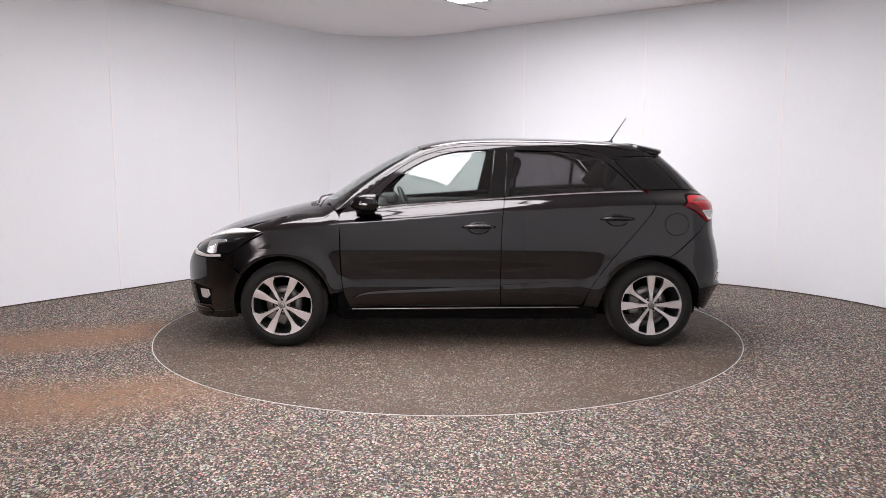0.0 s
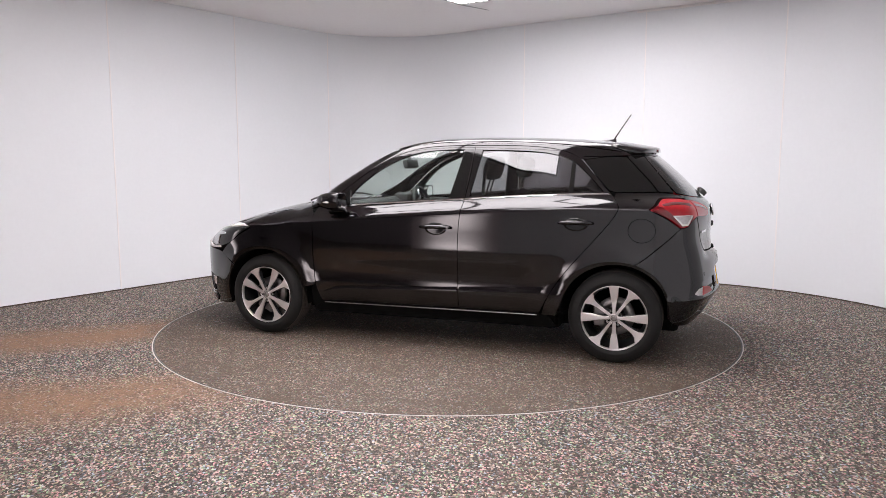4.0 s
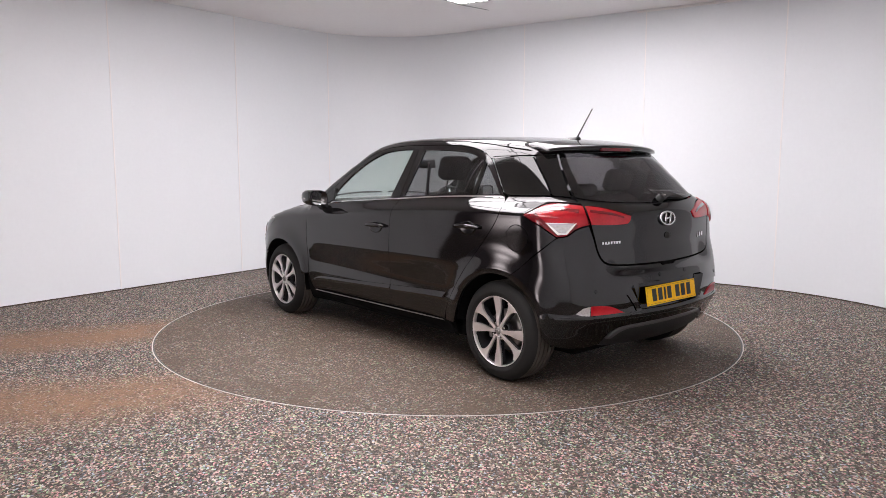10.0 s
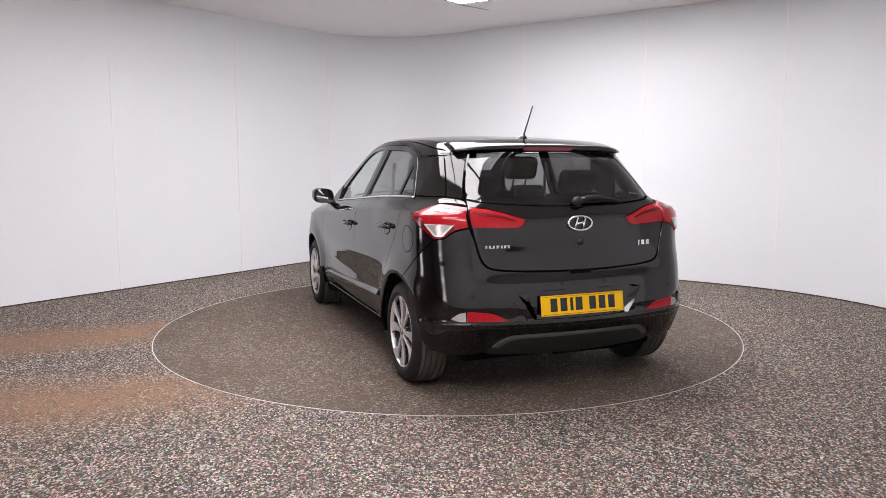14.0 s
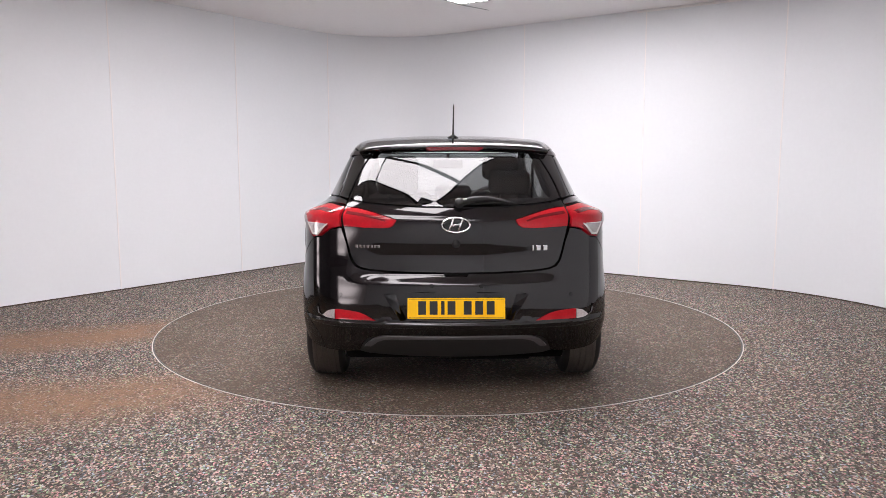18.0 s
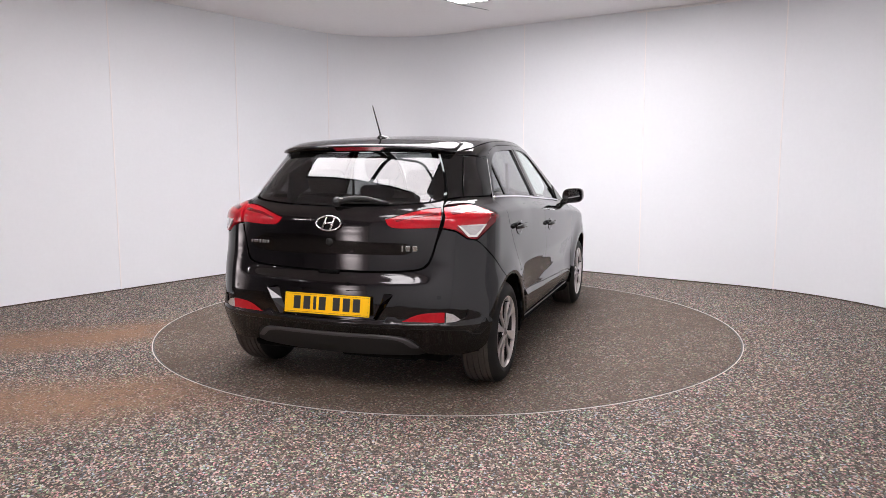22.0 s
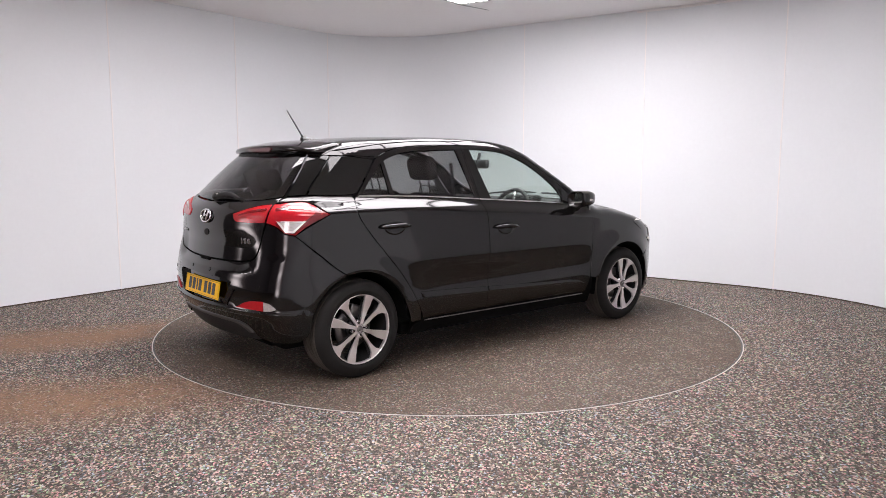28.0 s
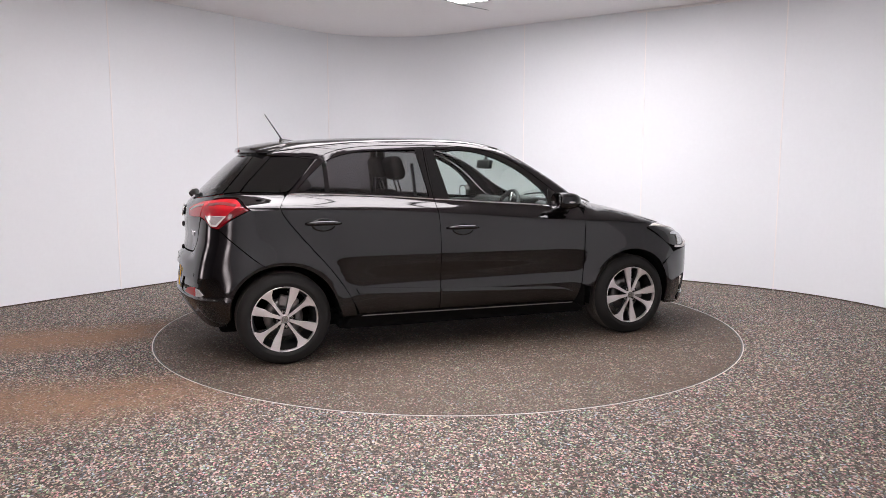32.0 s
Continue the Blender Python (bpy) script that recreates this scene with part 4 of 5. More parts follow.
for k, d in enumerate(panel("light_band", RED_DEEP, car, [(.540, 1.028), (.42, 1.008), (.345, .982), (.350, .975), (.42, .995), (.540, 1.014)], inset=-.0075, gap=0, fold=.003)):
    d.parent = inner[k]

# rear bumper
RECESS = [(.332, .590), (.285, .604), (0, .606), (-.285, .604), (-.332, .590), (-.300, .53), (-.256, .450), (0, .446), (.256, .450), (.300, .53)]
INSERT = [(.350, .548), (.46, .545), (.585, .528), (.640, .515), (.630, .470), (.600, .452), (.50, .440), (.37, .438), (.285, .446)]
BUMP_TOP = [(0, .698), (.28, .702), (.42, .712), (.474, .733), (.503, .783), (.525, .868), (.548, .938), (.605, .922), (.648, .884), (.691, .876), (.749, .816), (.805, .756), (.864, .690)]
bump_arch = [q for q in arch(-1.285, .348, 105, 175, 8)]
BUMP = BUMP_TOP + bump_arch + [(.740, .300), (.690, .262), (.563, .246), (.478, .258), (.452, .300), (.425, .335), (.38, .356), (.28, .364), (0, .366)]
bumper = panel("rear_bumper", PAINT, car, BUMP + [(-b, z) for b, z in reversed(BUMP[1:-1])], [RECESS, INSERT, [(-b, z) for b, z in INSERT]], both=False, label="glossy black rear bumper", hole_gap=0, fold=.03, cell=.013)[0]
LOW = [(0, .372), (.28, .370), (.39, .362), (.434, .340), (.462, .302), (.490, .256), (.45, .240), (0, .228)]
valance = panel("valance", PLASTIC, bumper, LOW + [(-b, z) for b, z in reversed(LOW[1:-1])], both=False, inset=.012, label="black lower bumper")[0]
CORNER_LOW = [(.745, .458), (.748, .368), (.740, .306), (.692, .266), (.650, .258), (.640, .300), (.653, .354), (.691, .427), (.724, .459)]
for d in panel("bumper_corner", GLOSS, car, CORNER_LOW, inset=-.002, gap=0, fold=.03, label="black lower bumper corner"):
    d.parent = bumper
SKID = [(0, .360), (.28, .358), (.36, .350), (.405, .328), (.445, .290), (.415, .290), (.375, .322), (.33, .338), (.27, .342), (0, .344)]
panel("skid_trim", SATIN, bumper, SKID + [(-b, z) for b, z in reversed(SKID[1:-1])], both=False, inset=-.006, gap=0, fold=.02)
panel("plate_recess", PAINT, bumper, RECESS, both=False, inset=.034, gap=-.004, fold=.004)
for s in (1, -1):
    sgn = [(s * b, z) for b, z in INSERT]
    panel("bumper_insert", PAINT, bumper, sgn, both=False, inset=.008, gap=-.004, fold=.004, label="glossy black bumper insert")
    panel("reflector", RED, bumper, [(s * b, z) for b, z in ((.365, .447), (.44, .488), (.525, .501), (.541, .4995), (.541, .446))], both=False, inset=-.001, gap=.001, fold=.03, label="red rear fog lamp")
    panel("reversing_lamp", CLEAR, bumper, [(s * b, z) for b, z in ((.545, .499), (.575, .490), (.606, .460), (.585, .450), (.545, .446))], both=False, inset=-.001, gap=.001, fold=.03, label="clear reversing lamp")
    # slanted walls of the plate recess
    side_a, side_b = on_side([s * .332, s * .300, s * .256], [.590, .53, .450]), on_side([s * .288, s * .27, s * .235], [.588, .53, .452], .034)
    pts = [tuple(q) for q in side_a] + [tuple(q) for q in side_b]
    part("recess_wall", (pts, [], [(0, 1, 4, 3), (1, 2, 5, 4)]), PAINT, bumper)
    for b, z in ((.520, .580), (.116, .640)):
        q = Vector(on_side([s * b], [z])[0])
        nrm = Vector(slope(np.array([q]))[0])
        part("parking_sensor", lathe([(.0001, .002), (.010, .002), (.011, 0), (.011, -.004)], 20, m=Matrix.Translation(q) @ nrm.to_track_quat("Z", "Y").to_matrix().to_4x4()), GLOSS, bumper)
# a black block stands in for the shaded hand slot above the bumper
part("grip_shade", box((.030, .130, .020), Matrix.Translation((-1.864, 0, .696)), .009), SHADOW, gate, "black block standing in for the shaded grip recess")


# ---- dark inner shell that closes the joints ----
def shell():
    bs = np.concatenate([np.arange(0, 4.7131, .05), [4.7131]])
    zs = np.linspace(.17, 1.0, 18)
    B, Z = np.meshgrid(bs, zs, indexing="ij")
    Z = Z.copy()
    belt = np.interp(bs, [0, .6, 1.0, 2.0, 2.9, 3.2, 3.6, 4.1, 4.71], [1.03, 1.06, 1.065, 1.01, .955, .93, .84, .72, .66])
    low = np.interp(bs, [0, .9, 1.4, 3.0, 3.6, 4.71], [.29, .31, .19, .19, .22, .18])[:, None]
    Z = low + (Z - .17) / .83 * (belt[:, None] - low)
    p = on_side(B.ravel(), Z.ravel(), .022)
    verts, faces = [], []
    for s in (1, -1):
        k = len(verts)
        verts += (p * np.array([1, s, 1])).tolist()
        for i in range(len(bs) - 1):
            for j in range(len(zs) - 1):
                ids = [i * 18 + j, (i + 1) * 18 + j, (i + 1) * 18 + j + 1, i * 18 + j + 1]
                c = p[ids].mean(axis=0)
                if min(math.hypot(c[0] - wx, c[2] - .298) for wx in (1.285, -1.285)) < .40:
                    continue
                if abs(B[i, j]) < .36 and .43 < c[2] < .62:
                    continue
                faces.append(tuple(k + q for q in ids))
    return verts, [], faces


part("inner_shell", shell(), SHADOW, car, "black underseal", True)
bm = box((3.35, 1.24, .10), Matrix.Translation((0, 0, .235)), .03)
add_box(bm, (1.85, 1.55, .08), Matrix.Translation((0, 0, .23)), .02)
part("floor_pan", bm, SHADOW, car)
part("rear_axle", tube([(-1.285, y, .26) for y in (-.62, -.2, .2, .62)], .04, 10), SHADOW, car)
part("silencer", lathe([(.0001, -.22), (.10, -.22), (.10, .22), (.0001, .22)], 24, m=Matrix.Translation((-1.62, -.2, .27)) @ Matrix.Rotation(math.pi / 2, 4, "X")), SHADOW, car)
def side_y(x, z):
    """Half the body's width at a place along and up the car."""
    lo, hi = .3, 1.0
    for _ in range(24):
        m = (lo + hi) / 2
        lo, hi = (m, hi) if float(body(np.array(x), np.array(m), np.array(z))) < 0 else (lo, m)
    return lo


for wx in (1.285, -1.285):
    for s in (1, -1):
        bm, rows = bmesh.new(), []
        for i in range(25):
            a = radians((-14 if wx > 0 else 2) + (202 if wx > 0 else 184) * i / 24)
            edge = min(.852, side_y(wx + .354 * math.cos(a), .298 + .354 * math.sin(a)) - .012)
            rows.append([bm.verts.new((wx + r * math.cos(a), s * y, .298 + r * math.sin(a))) for r, y in ((.354, edge), (.358, .62), (.30, .58), (.02, .57))])
        for a, b in zip(rows, rows[1:]):
            for i in range(3):
                bm.faces.new((a[i], a[i + 1], b[i + 1], b[i]))
        part("wheel_arch_liner", bm, SHADOW, car, "black wheel arch liner", True)


# ---- wheels ----
def wheel(m, label):
    """A tyre on an eight-spoke alloy; its outer face looks along z."""
    w = part("wheel", lathe([(.2035, -.004), (.206, -.006), (.207, -.02), (.200, -.10), (.207, -.17), (.198, -.175), (.192, -.10), (.2005, -.02)], 64, close=True), ALLOY, car, label, True)
    w.matrix_basis = m
    side_a = [(.204, .006), (.212, .014), (.232, .020), (.236, .0212), (.240, .020), (.258, .018), (.277, .008), (.289, -.006), (.2965, -.019)]
    side_b = [(.2965, -.167), (.288, -.182), (.258, -.196), (.225, -.196), (.204, -.180)]
    tyre = part("tyre", lathe(side_b, 96, lathe(side_a, 96)), RUBBER, w, "black rubber tyre with a plain sidewall", True)
    tread = [(.2965, -.019)]
    for g in (-.040, -.075, -.108, -.143):
        tread += [(.2985, g + .013), (.2985, g + .004), (.290, g + .0035), (.290, g - .0035), (.2985, g - .004), (.2985, g - .013)]
    part("tread", lathe(tread + [(.2965, -.167)], 96), TREAD, w, "dusty grooved tread")
    bm = lathe([(.2115, .004), (.2115, .012), (.2085, .0145), (.2050, .0125), (.2035, .004), (.2020, -.012)], 72)
    part("rim_lip", bm, ALLOY, w, "bright machined rim edge", True)
    part("barrel", lathe([(.2015, -.008), (.188, -.06), (.182, -.16)], 48), ALLOY_DARK, w, "dark grey painted barrel", True)
    # spokes: broad straight ones between narrower ones that sweep into the rim
    for k in range(8):
        turn = Matrix.Rotation(k * math.pi / 4 + (.15 if k % 2 else 0), 4, "Z")
        if k % 2 == 0:
            shape = [(-.010, .030), (.010, .030), (.012, .075), (.017, .105), (.0265, .142), (.0305, .2045), (-.0285, .2045), (-.021, .145), (-.014, .100), (-.011, .070)]
        else:
            shape = [(-.009, .030), (.009, .030), (.0095, .080), (.0105, .120), (.014, .150), (.024, .174), (.046, .191), (.048, .2035), (-.036, .2035), (-.032, .192), (-.020, .176), (-.0135, .152), (-.0105, .120), (-.0095, .080)]
        b2 = prism(shape, .014, .0016)
        for v in b2.verts:
            r = math.hypot(v.co.x, v.co.y)
            v.co.z += -.002 - .009 * (1 - min(1, abs(r - .12) / .09)) + (-.004 if r < .07 else 0)
        bmesh.ops.transform(b2, matrix=turn, verts=b2.verts)
        part("spoke", b2, ALLOY, w)
        # dark flank behind each spoke
        b3 = prism([(-.012, .03), (.012, .03), (.014, .12), (.030, .190), (-.026, .190), (-.014, .12)], .03, .005)
        bmesh.ops.transform(b3, matrix=turn @ Matrix.Translation((0, 0, -.037)), verts=b3.verts)
        part("spoke_web", b3, ALLOY_DARK, w, "dark grey painted web")
    part("hub", lathe([(.0001, -.006), (.030, -.008), (.036, -.016), (.066, -.020), (.070, -.028), (.070, -.05)], 40), ALLOY_DARK, w, "dark hub with nut recesses", True)
    part("hub_face", lathe([(.0001, .004), (.021, .004), (.027, -.001), (.032, -.014)], 40), ALLOY, w, "silver hub face", True)
    part("hub_cap", lathe([(.0001, .0105), (.016, .0100), (.0205, .008), (.022, .001)], 32), STEEL, w, "grey hub cap", True)
    part("cap_emblem", tube([(.014 * math.cos(t), .009 * math.sin(t), .0125) for t in np.linspace(0, 2 * math.pi, 24, endpoint=False)], .0018, 6, closed=True), CHROME, w)
    for k in range(4):
        a = math.pi / 2 * k + radians(29)
        spot = Matrix.Translation((.050 * math.cos(a), .050 * math.sin(a), -.012))
        part("nut_recess", lathe([(.0140, .008), (.0145, .012), (.0170, .011), (.0175, -.004)], 20, m=spot), GLOSS, w, "", True)
        part("wheel_nut", lathe([(.0001, .018), (.006, .018), (.0095, .013), (.0105, -.004)], 6, m=spot), CHROME, w)
    part("brake_disc", lathe([(.05, -.070), (.125, -.070), (.125, -.09), (.05, -.09)], 40, close=True), STEEL, w, "bare steel brake disc", True)
    part("brake_caliper", box((.075, .13, .05), Matrix.Translation((.10, 0, -.075)), .012), STEEL, w)
    part("valve", tube([(.170, .035, -.01), (.176, .036, .016)], .0035, 8), PLASTIC, w)
    return w


for wx, s, spin in ((1.285, 1, 65), (-1.285, 1, 2), (1.285, -1, 9), (-1.285, -1, 71)):
    turn = Matrix.Rotation(math.radians(-90 * s), 4, "X") @ Matrix.Rotation(radians(spin), 4, "Z")
    wheel(Matrix.Translation((wx, s * .842, .2985)) @ turn, "silver eight-spoke alloy wheel")


# ---- small outside parts ----
def seat_on(b, z, lift=0.0):
    """A pose on the body's surface: z outwards, y up along it."""
    p = on_side([b], [z])[0]
    nrm = Vector(slope(np.array([p]))[0])
    up = Vector((0, 0, 1))
    xa = up.cross(nrm).normalized()
    ya = nrm.cross(xa)
    m = Matrix((xa, ya, nrm)).transposed().to_4x4()
    m.translation = Vector(p) + nrm * lift
    return m


def door_handle(b, z, s, door):
    m = seat_on(s * b, z)
    cup = part("handle_cup", lathe([(.0001, -.0005), (.040, .0012), (.052, .0024), (.0535, .0006)], 40, m=m @ Matrix.Translation((0, -.007, 0)) @ Matrix.Diagonal((1.45, .80, 1, 1))), GLOSS, door, "dark hand recess", True)
    pts, rad = [], []
    for t in np.linspace(-1, 1, 17):
        pts.append(m @ Vector((t * .112, .006 - .004 * t * t, .030 - .022 * abs(t) ** 4)))
        rad.append(.0150 - .007 * abs(t) ** 3)
    part("door_handle", tube(pts, rad, 12), PAINT, door, "glossy black pull handle", True)


for k, s in ((0, 1), (1, -1)):
    door_handle(2.178, .845, s, front_doors[k])
    door_handle(1.228, .900, s, rear_doors[k])
lock = seat_on(2.085, .848, .034)
part("lock", lathe([(.0001, .004), (.008, .004), (.009, 0)], 16, m=lock), GLOSS, front_doors[0])


def wing_mirror(s, door):
    """The housing, its stalk, glass and repeater."""
    bm, rings = bmesh.new(), []
    prof = [(-.132, .26), (-.122, .52), (-.090, .80), (-.045, .96), (0, 1.0), (.035, .98), (.052, .94)]
    for x, k in prof:
        ring = []
        for i in range(28):
            a = 2 * math.pi * i / 28
            c, sn = math.cos(a), math.sin(a)
            yy = math.copysign(abs(c) ** .60, c) * .085 * k
            zz = math.copysign(abs(sn) ** .66, sn) * (.064 if sn > 0 else .058) * k + .008 * c * k
            ring.append(bm.verts.new((-x, s * yy, zz)))
        rings.append(ring)
    for a, b in zip(rings, rings[1:]):
        for i in range(28):
            bm.faces.new((a[i], a[(i + 1) % 28], b[(i + 1) % 28], b[i]))
    bm.faces.new(rings[0])
    inner_ring = [bm.verts.new(v.co * .90 + Vector((-.002, 0, 0))) for v in rings[-1]]
    deep = [bm.verts.new((v.co.x + .02, v.co.y * .98, v.co.z * .98)) for v in inner_ring]
    for a, b in ((rings[-1], inner_ring), (inner_ring, deep)):
        for i in range(28):
            bm.faces.new((a[i], a[(i + 1) % 28], b[(i + 1) % 28], b[i]))
    bm.faces.new(deep)
    bmesh.ops.recalc_face_normals(bm, faces=bm.faces)
    at_ = Matrix.Translation((.662, s * .902, 1.012))
    bmesh.ops.transform(bm, matrix=at_, verts=bm.verts)
    body_ = part("wing_mirror", bm, PAINT, car, "glossy black wing mirror", True)
    g = bmesh.new()
    ring = []
    for i in range(28):
        a = 2 * math.pi * i / 28
        c, sn = math.cos(a), math.sin(a)
        ring.append(g.verts.new((-.036, s * math.copysign(abs(c) ** .60, c) * .071, math.copysign(abs(sn) ** .66, sn) * (.055 if sn > 0 else .050) + .007 * c)))
    g.faces.new(ring)
    r = bmesh.ops.extrude_face_region(g, geom=list(g.faces))
    bmesh.ops.translate(g, verts=[v for v in r["geom"] if isinstance(v, bmesh.types.BMVert)], vec=(.004, 0, 0))
    bmesh.ops.recalc_face_normals(g, faces=g.faces)
    bmesh.ops.transform(g, matrix=at_ @ Matrix.Rotation(radians(13 * s), 4, "Z"), verts=g.verts)
    part("mirror_glass", g, MIRROR, body_, "silvered mirror glass")
    st = bmesh.new()
    for q, size, turn in (((.685, s * .845, .962), (.10, .10, .035), 20), ((.70, s * .815, .955), (.13, .03, .055), 0)):
        add_box(st, size, Matrix.Translation(q) @ Matrix.Rotation(radians(turn * s), 4, "X"), .014)
    part("stalk", st, GLOSS, body_, "gloss black mirror foot", True)
    part("repeater", tube([(.662 + .122 * math.cos(t) - .008, s * (.902 + .081 * math.sin(t)), 1.010) for t in np.linspace(.25, 1.45, 10)], [.004] + [.009] * 8 + [.004], 8), AMBER, body_, "slim white indicator strip")
    tri = prism([(0, 0), (.16, 0), (.03, .13)], .012, .003)
    part("mirror_base", tri, GLOSS, door, "black triangle at the mirror foot").matrix_basis = Matrix.Translation((.600, .786 if s > 0 else -.774, .975)) @ Matrix.Rotation(math.pi / 2 + s * radians(23), 4, "X")


wing_mirror(1, front_doors[0])
wing_mirror(-1, front_doors[1])

# aerial
zr = float(on_top([-1.14], [0])[0][2])
bm = bmesh.new()
rings = []
for t in np.linspace(0, 1, 13):
    w = .036 * math.sin(math.pi * min(1, t * .80 + .10)) ** .8 + .002
    h = .002 + .026 * t ** 1.2 * (1 if t < .93 else .8)
    rings.append([bm.verts.new((-1.045 - .135 * t, w * math.cos(a), zr + .004 - .012 * t + h * math.sin(a))) for a in np.linspace(0, math.pi, 12)])
for a, b in zip(rings, rings[1:]):
    for i in range(11):
        bm.faces.new((a[i], a[i + 1], b[i + 1], b[i]))
bm.faces.new(rings[-1])
bmesh.ops.recalc_face_normals(bm, faces=bm.faces)
aerial = part("aerial", bm, GLOSS, car, "black roof aerial on a low foot", True)
part("aerial_rod", tube([(-1.163, 0, zr + .012), (-1.180, 0, zr + .040), (-1.279, 0, 1.630)], [.0065, .0048, .0030], 10), PLASTIC, aerial, "", True)

# rear wiper
hub = seat_on(-.018, 1.062, .006)
wiper = part("rear_wiper", lathe([(.0001, .034), (.018, .033), (.025, .024), (.027, 0)], 24, m=hub), PLASTIC, car, "black rear wiper", True)
arm = []
for t in np.linspace(0, 1, 14):
    q = Vector(on_side([-.010 - .300 * t], [1.070 + .022 * math.sin(math.pi * min(1, t * 1.1)) + .004 * t], -.030 + .012 * t)[0])
    arm.append(q)
part("wiper_arm", tube(arm, [.013, .016, .018, .018, .017, .016, .015, .014, .013, .012, .011, .010, .008, .004], 10), PLASTIC, wiper, "", True)
part("wiper_blade", tube([Vector(on_side([-.03 - .30 * t], [1.064 + .006 * math.sin(math.pi * t)], -.008)[0]) for t in np.linspace(0, 1, 12)], .005, 8), RUBBER, wiper)
part("washer_mark", box((.022, .005, .004), hub @ Matrix.Translation((.03, .006, .034))), AMBER, wiper)

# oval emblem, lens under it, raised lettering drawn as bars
m = seat_on(.002, .957, .004)
emblem = part("emblem", tube([m @ Vector((.074 * math.cos(t), .039 * math.sin(t), .004)) for t in np.linspace(0, 2 * math.pi, 48, endpoint=False)], .0062, 10, closed=True), CHROME, car, "oval chrome emblem", True)
bm = bmesh.new()
for pts in (((-.036, -.030), (-.012, .032)), ((.012, -.032), (.036, .030)), ((-.026, -.004), (.026, .006))):
    tube([m @ Vector((*pts[0], .005)), m @ Vector((*pts[1], .005))], .0065, 8, bm)
part("emblem_bars", bm, CHROME, emblem, "", True)
part("emblem_ground", lathe([(.0001, .0005), (.9, .0005), (1, -.004)], 40, m=m @ Matrix.Diagonal((.072, .037, 1, 1))), GLOSS, emblem)
m = seat_on(0, .858, 0)
part("camera_lens", lathe([(.0001, .014), (.010, .014), (.017, .010), (.022, 0)], 24, m=m), PLASTIC, gate, "small black lens housing", True)
m = seat_on(.424, .840, .001)
bm = bmesh.new()
for i in range(7):
    add_box(bm, (.0125, .0165, .004), m @ Matrix.Translation((-.066 + .0205 * i + (.003 if i == 4 else 0), 0, .001)), .0012, 1)
for i in (1, 3, 5):
    add_box(bm, (.007, .0045, .0042), m @ Matrix.Translation((-.056 + .0205 * i, -.006 if i == 1 else .006, .001)))
part("raised_bars", bm, CHROME, gate, "small chrome raised lettering as plain bars")
m = seat_on(-.412, .832, .001)
bm = bmesh.new()
for x, w, h, y in ((-.043, .010, .034, 0), (-.012, .026, .030, 0), (.026, .026, .030, 0)):
    add_box(bm, (w, h, .004), m @ Matrix.Translation((x, y, .001)), .0035, 2)
part("raised_bars", bm, CHROME, gate, "small chrome model mark as plain bars")

# number plate, its characters as plain bars
slant = radians(9.5)
m = Matrix.Translation((-1.9005, 0, .5185)) @ Matrix.Rotation(-math.pi / 2, 4, "Z") @ Matrix.Rotation(math.pi / 2 - slant, 4, "X")
plate = part("number_plate", box((.520, .111, .005), m, .002), YELLOW, car, "yellow rear number plate")
for k, x in enumerate((-.182, -.121, -.072, -.026, .060, .121, .182)):
    part("plate_bar", box((.042 if k != 2 else .018, .072, .002), m @ Matrix.Translation((x, .003, .0032)), .0006, 1), INK, plate)
part("plate_border", tube([m @ Vector(q) for q in ((-.252, -.048, .0026), (.252, -.048, .0026), (.252, .048, .0026), (-.252, .048, .0026))], .0008, 4, closed=True), INK, plate)
for x in (-.235, .235):
    part("plate_screw", lathe([(.0001, .004), (.004, .004), (.005, .002)], 12, m=m @ Matrix.Translation((x, .042, 0))), YELLOW, plate)


# ---- cabin ----
def cushion(size, m, bevel, name, mat, parent, label=""):
    return part(name, box(size, m, bevel, 4), mat, parent, label, True)


def cabin_seat(x, y, front=True):
    s = empty("seat", Matrix.Translation((x, y, 0)))
    s.parent = car
    s["label"] = "dark grey cloth car seat with headrest"
    cushion((.50, .50, .16), Matrix.Translation((.12, 0, .46)) @ Matrix.Rotation(radians(-8), 4, "Y"), .06, "seat_base", CLOTH, s)
    lean = Matrix.Translation((-.16, 0, .54)) @ Matrix.Rotation(radians(-17), 4, "Y")
    cushion((.15, .46, .57), lean @ Matrix.Translation((0, 0, .265)), .065, "backrest", CLOTH, s)
    for k in (-.05, .05):
        part("headrest_post", tube([lean @ Vector((0, k, .54)), lean @ Vector((0, k, .68))], .006, 8), CHROME, s)
    cushion((.10, .26, .17), lean @ Matrix.Translation((.01, 0, .735)), .045, "headrest", CLOTH, s)


cabin_seat(.015, .36)
cabin_seat(-.055, -.36)
bench = empty("rear_bench", Matrix.Translation((-.85, 0, 0)))
bench.parent = car
bench["label"] = "dark grey cloth rear bench with headrests"
cushion((.50, 1.20, .16), Matrix.Translation((.10, 0, .48)), .06, "seat_base", CLOTH, bench)
lean = Matrix.Translation((-.18, 0, .54)) @ Matrix.Rotation(radians(-20), 4, "Y")
cushion((.14, 1.20, .56), lean @ Matrix.Translation((0, 0, .27)), .05, "backrest", CLOTH, bench)
for y in (-.34, .34):
    for k in (-.05, .05):
        part("headrest_post", tube([lean @ Vector((0, y + k, .50)), lean @ Vector((0, y + k, .62))], .006, 8), CHROME, bench)
    cushion((.09, .25, .15), lean @ Matrix.Translation((.01, y, .665)), .04, "headrest", CLOTH, bench)
cushion((.07, .22, .08), lean @ Matrix.Translation((.01, 0, .60)), .03, "headrest", CLOTH, bench)
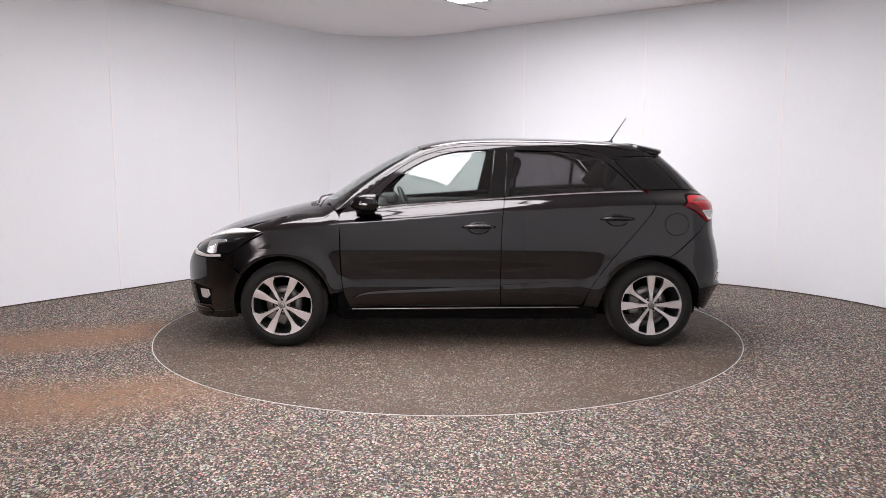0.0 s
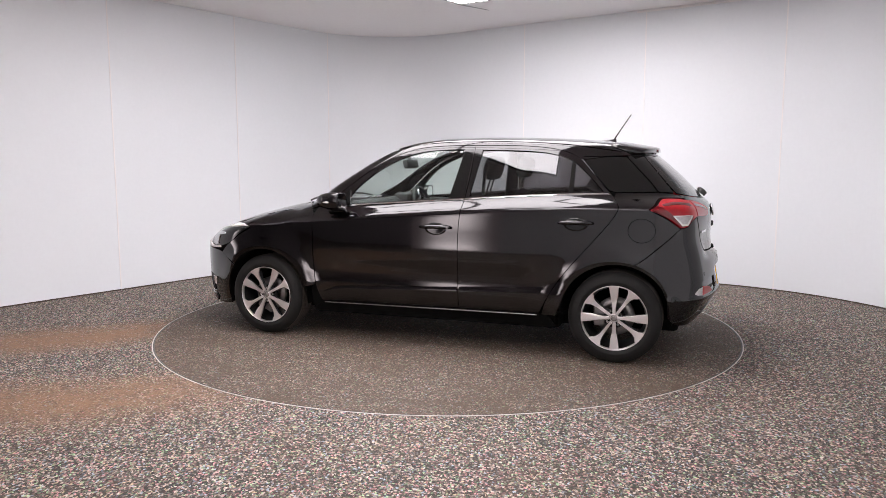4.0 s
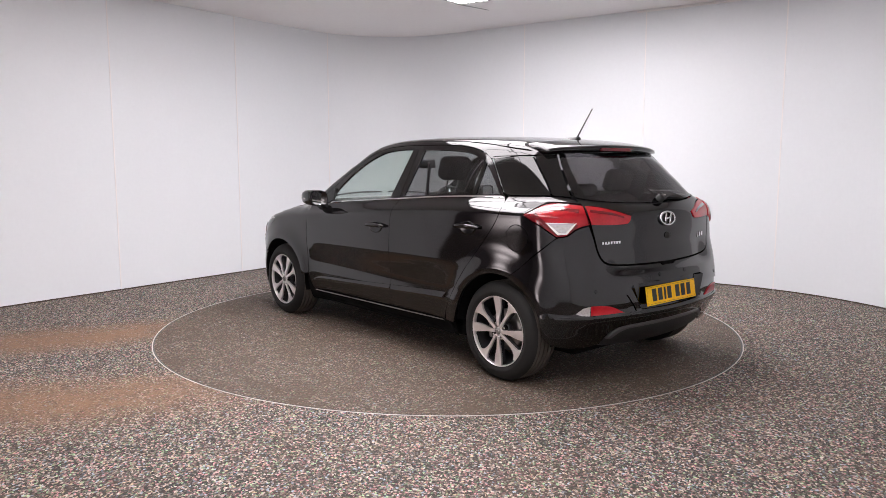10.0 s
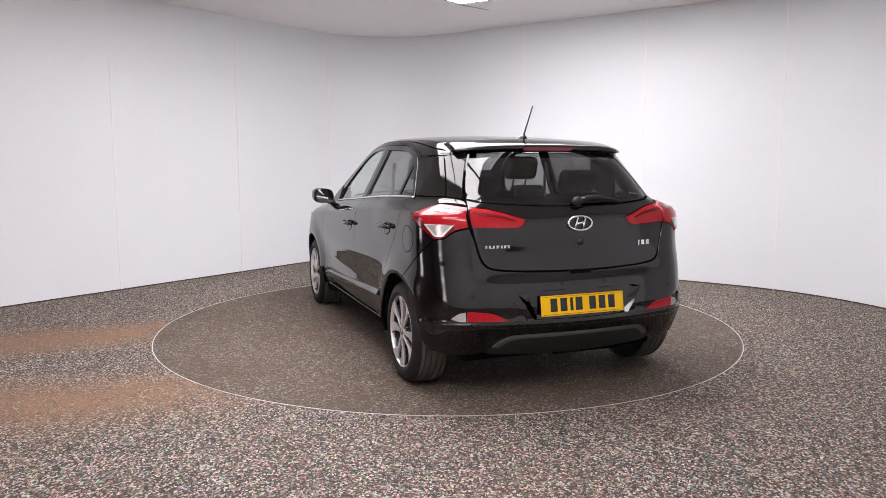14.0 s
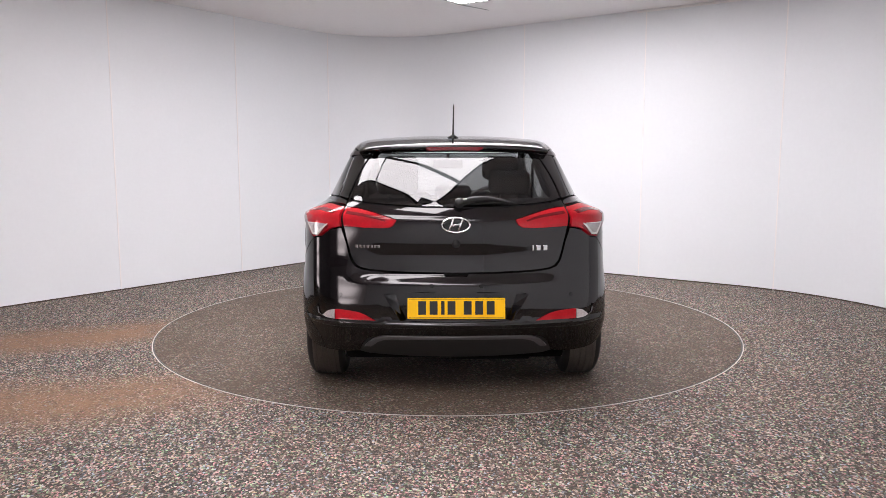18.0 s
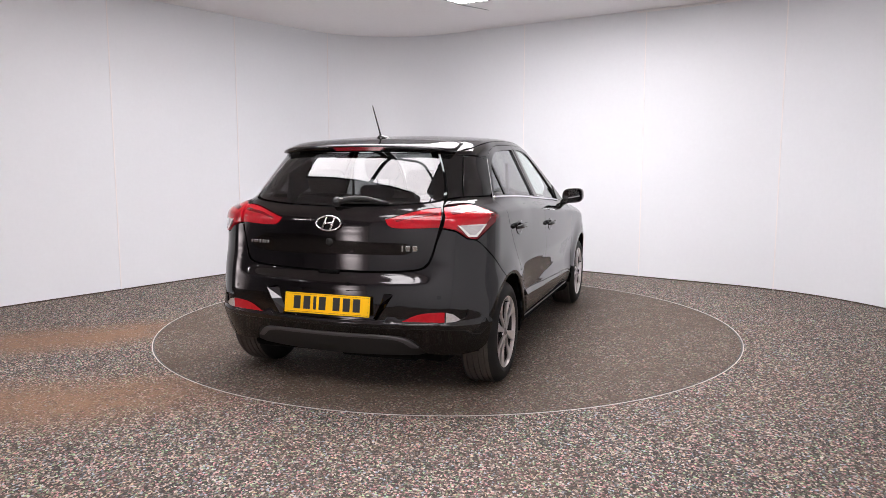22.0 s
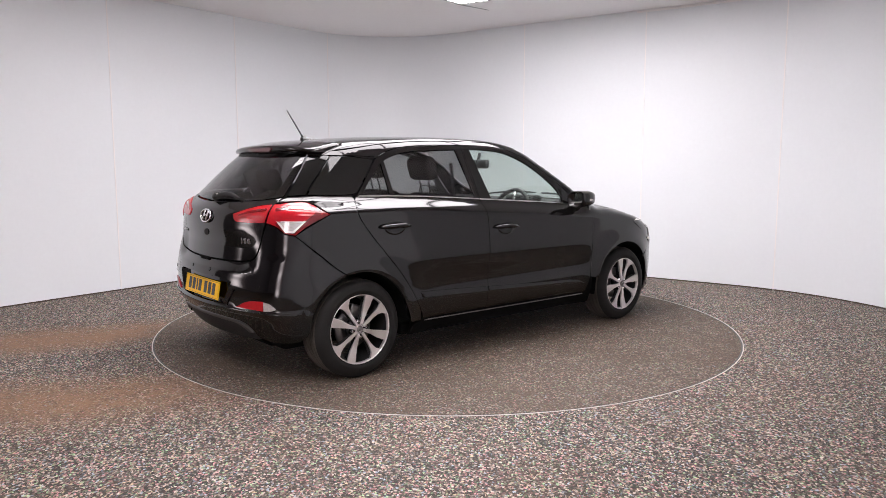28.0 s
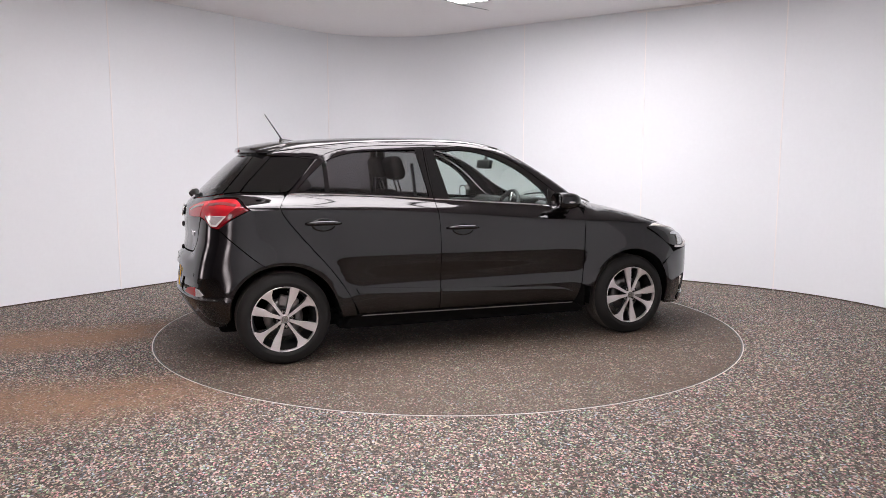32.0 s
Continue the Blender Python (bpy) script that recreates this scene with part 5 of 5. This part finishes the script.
dash = part("dashboard", box((.42, 1.42, .26), Matrix.Translation((.82, 0, .855)) @ Matrix.Rotation(radians(7), 4, "Y"), .07, 4), TRIM, car, "black soft-touch dashboard", True)
part("cluster_hood", box((.14, .30, .09), Matrix.Translation((.62, -.36, .985)), .03, 3), TRIM, dash, "", True)
wheel_m = Matrix.Translation((.46, -.36, .90)) @ Matrix.Rotation(radians(-66), 4, "Y")
steer = part("steering_wheel", tube([wheel_m @ Vector((.185 * math.cos(t), .185 * math.sin(t), 0)) for t in np.linspace(0, 2 * math.pi, 40, endpoint=False)], .016, 10, closed=True), TRIM, car, "black steering wheel", True)
part("wheel_boss", box((.16, .22, .05), wheel_m @ Matrix.Translation((-.01, 0, -.02)), .02), TRIM, steer, "", True)
for a in (0, math.pi / 2, -math.pi / 2):
    part("wheel_spoke", tube([wheel_m @ Vector((.05 * math.cos(a), .05 * math.sin(a), -.015)), wheel_m @ Vector((.18 * math.cos(a), .18 * math.sin(a), 0))], .014, 8), LAMP_GREY, steer, "", True)
inside = part("interior_mirror", box((.04, .245, .07), Matrix.Translation((.445, 0, 1.272)) @ Matrix.Rotation(radians(10), 4, "Y"), .012), TRIM, car, "small black interior mirror", True)
part("mirror_arm", tube([(.45, 0, 1.29), (.47, 0, 1.36)], .012, 8), TRIM, inside)
for s in (1, -1):
    part("sun_visor", box((.15, .34, .018), Matrix.Translation((.22, s * .33, 1.405)) @ Matrix.Rotation(radians(12), 4, "Y"), .006), TRIM_GREY, car)
    # inner door cards and belts
    part("door_card", box((1.50, .05, .62), Matrix.Translation((-.12, s * .765, .66)), .02), TRIM, car)
    part("seat_belt", tube([(-.36, s * .60, 1.28), (-.33, s * .61, 1.0), (-.30, s * .58, .62)], .012, 6), TRIM, car)
# pale headlining under the roof
pts, f, _ = skin([[Vector(q) for q in full([(.30, 0), (.26, .45), (-.2, .52), (-.8, .52), (-1.12, .49), (-1.18, 0)])]], lambda a, b: on_top(a, b, .035), .10)
part("headlining", (pts.tolist(), [], [tuple(int(i) for i in t) for t in f]), TRIM_GREY, car, "grey cloth headlining")
part("parcel_shelf", box((.46, 1.16, .02), Matrix.Translation((-1.33, 0, 1.0)) @ Matrix.Rotation(radians(4), 4, "Y"), .006), TRIM, car)
for s in (1, -1):
    part("pillar_lining", box((.22, .04, .24), Matrix.Translation((-1.20, s * .565, 1.17)) @ Matrix.Rotation(radians(s * 26), 4, "X") @ Matrix.Rotation(radians(-30), 4, "Y"), .02), TRIM, car)


# ---- what moves: the turntable carries the car round ----
HEADING = [(0, 180.44), (6, 151.2), (9, 136.08), (13, 116.28), (19, 86.01), (23, 65.67), (28, 40.43), (32, 20.28)]


def motions():
    deck_rows, car_rows = [], []
    for i in range(17):
        t = i * 2.0
        a = 180.44 - 5.005 * t + BEND(t)
        deck_rows.append((t, pose(0, 0, 0, 0, 0, a)))
        car_rows.append((t, pose(0, 0, 0, 0, 0, a) @ pose(-.1298, -.0112, 0)))
    walk(turntable, deck_rows)
    walk(car, car_rows)


BEND = spl([q[0] for q in HEADING], [q[1] - 180.44 + 5.005 * q[0] for q in HEADING])
motions()
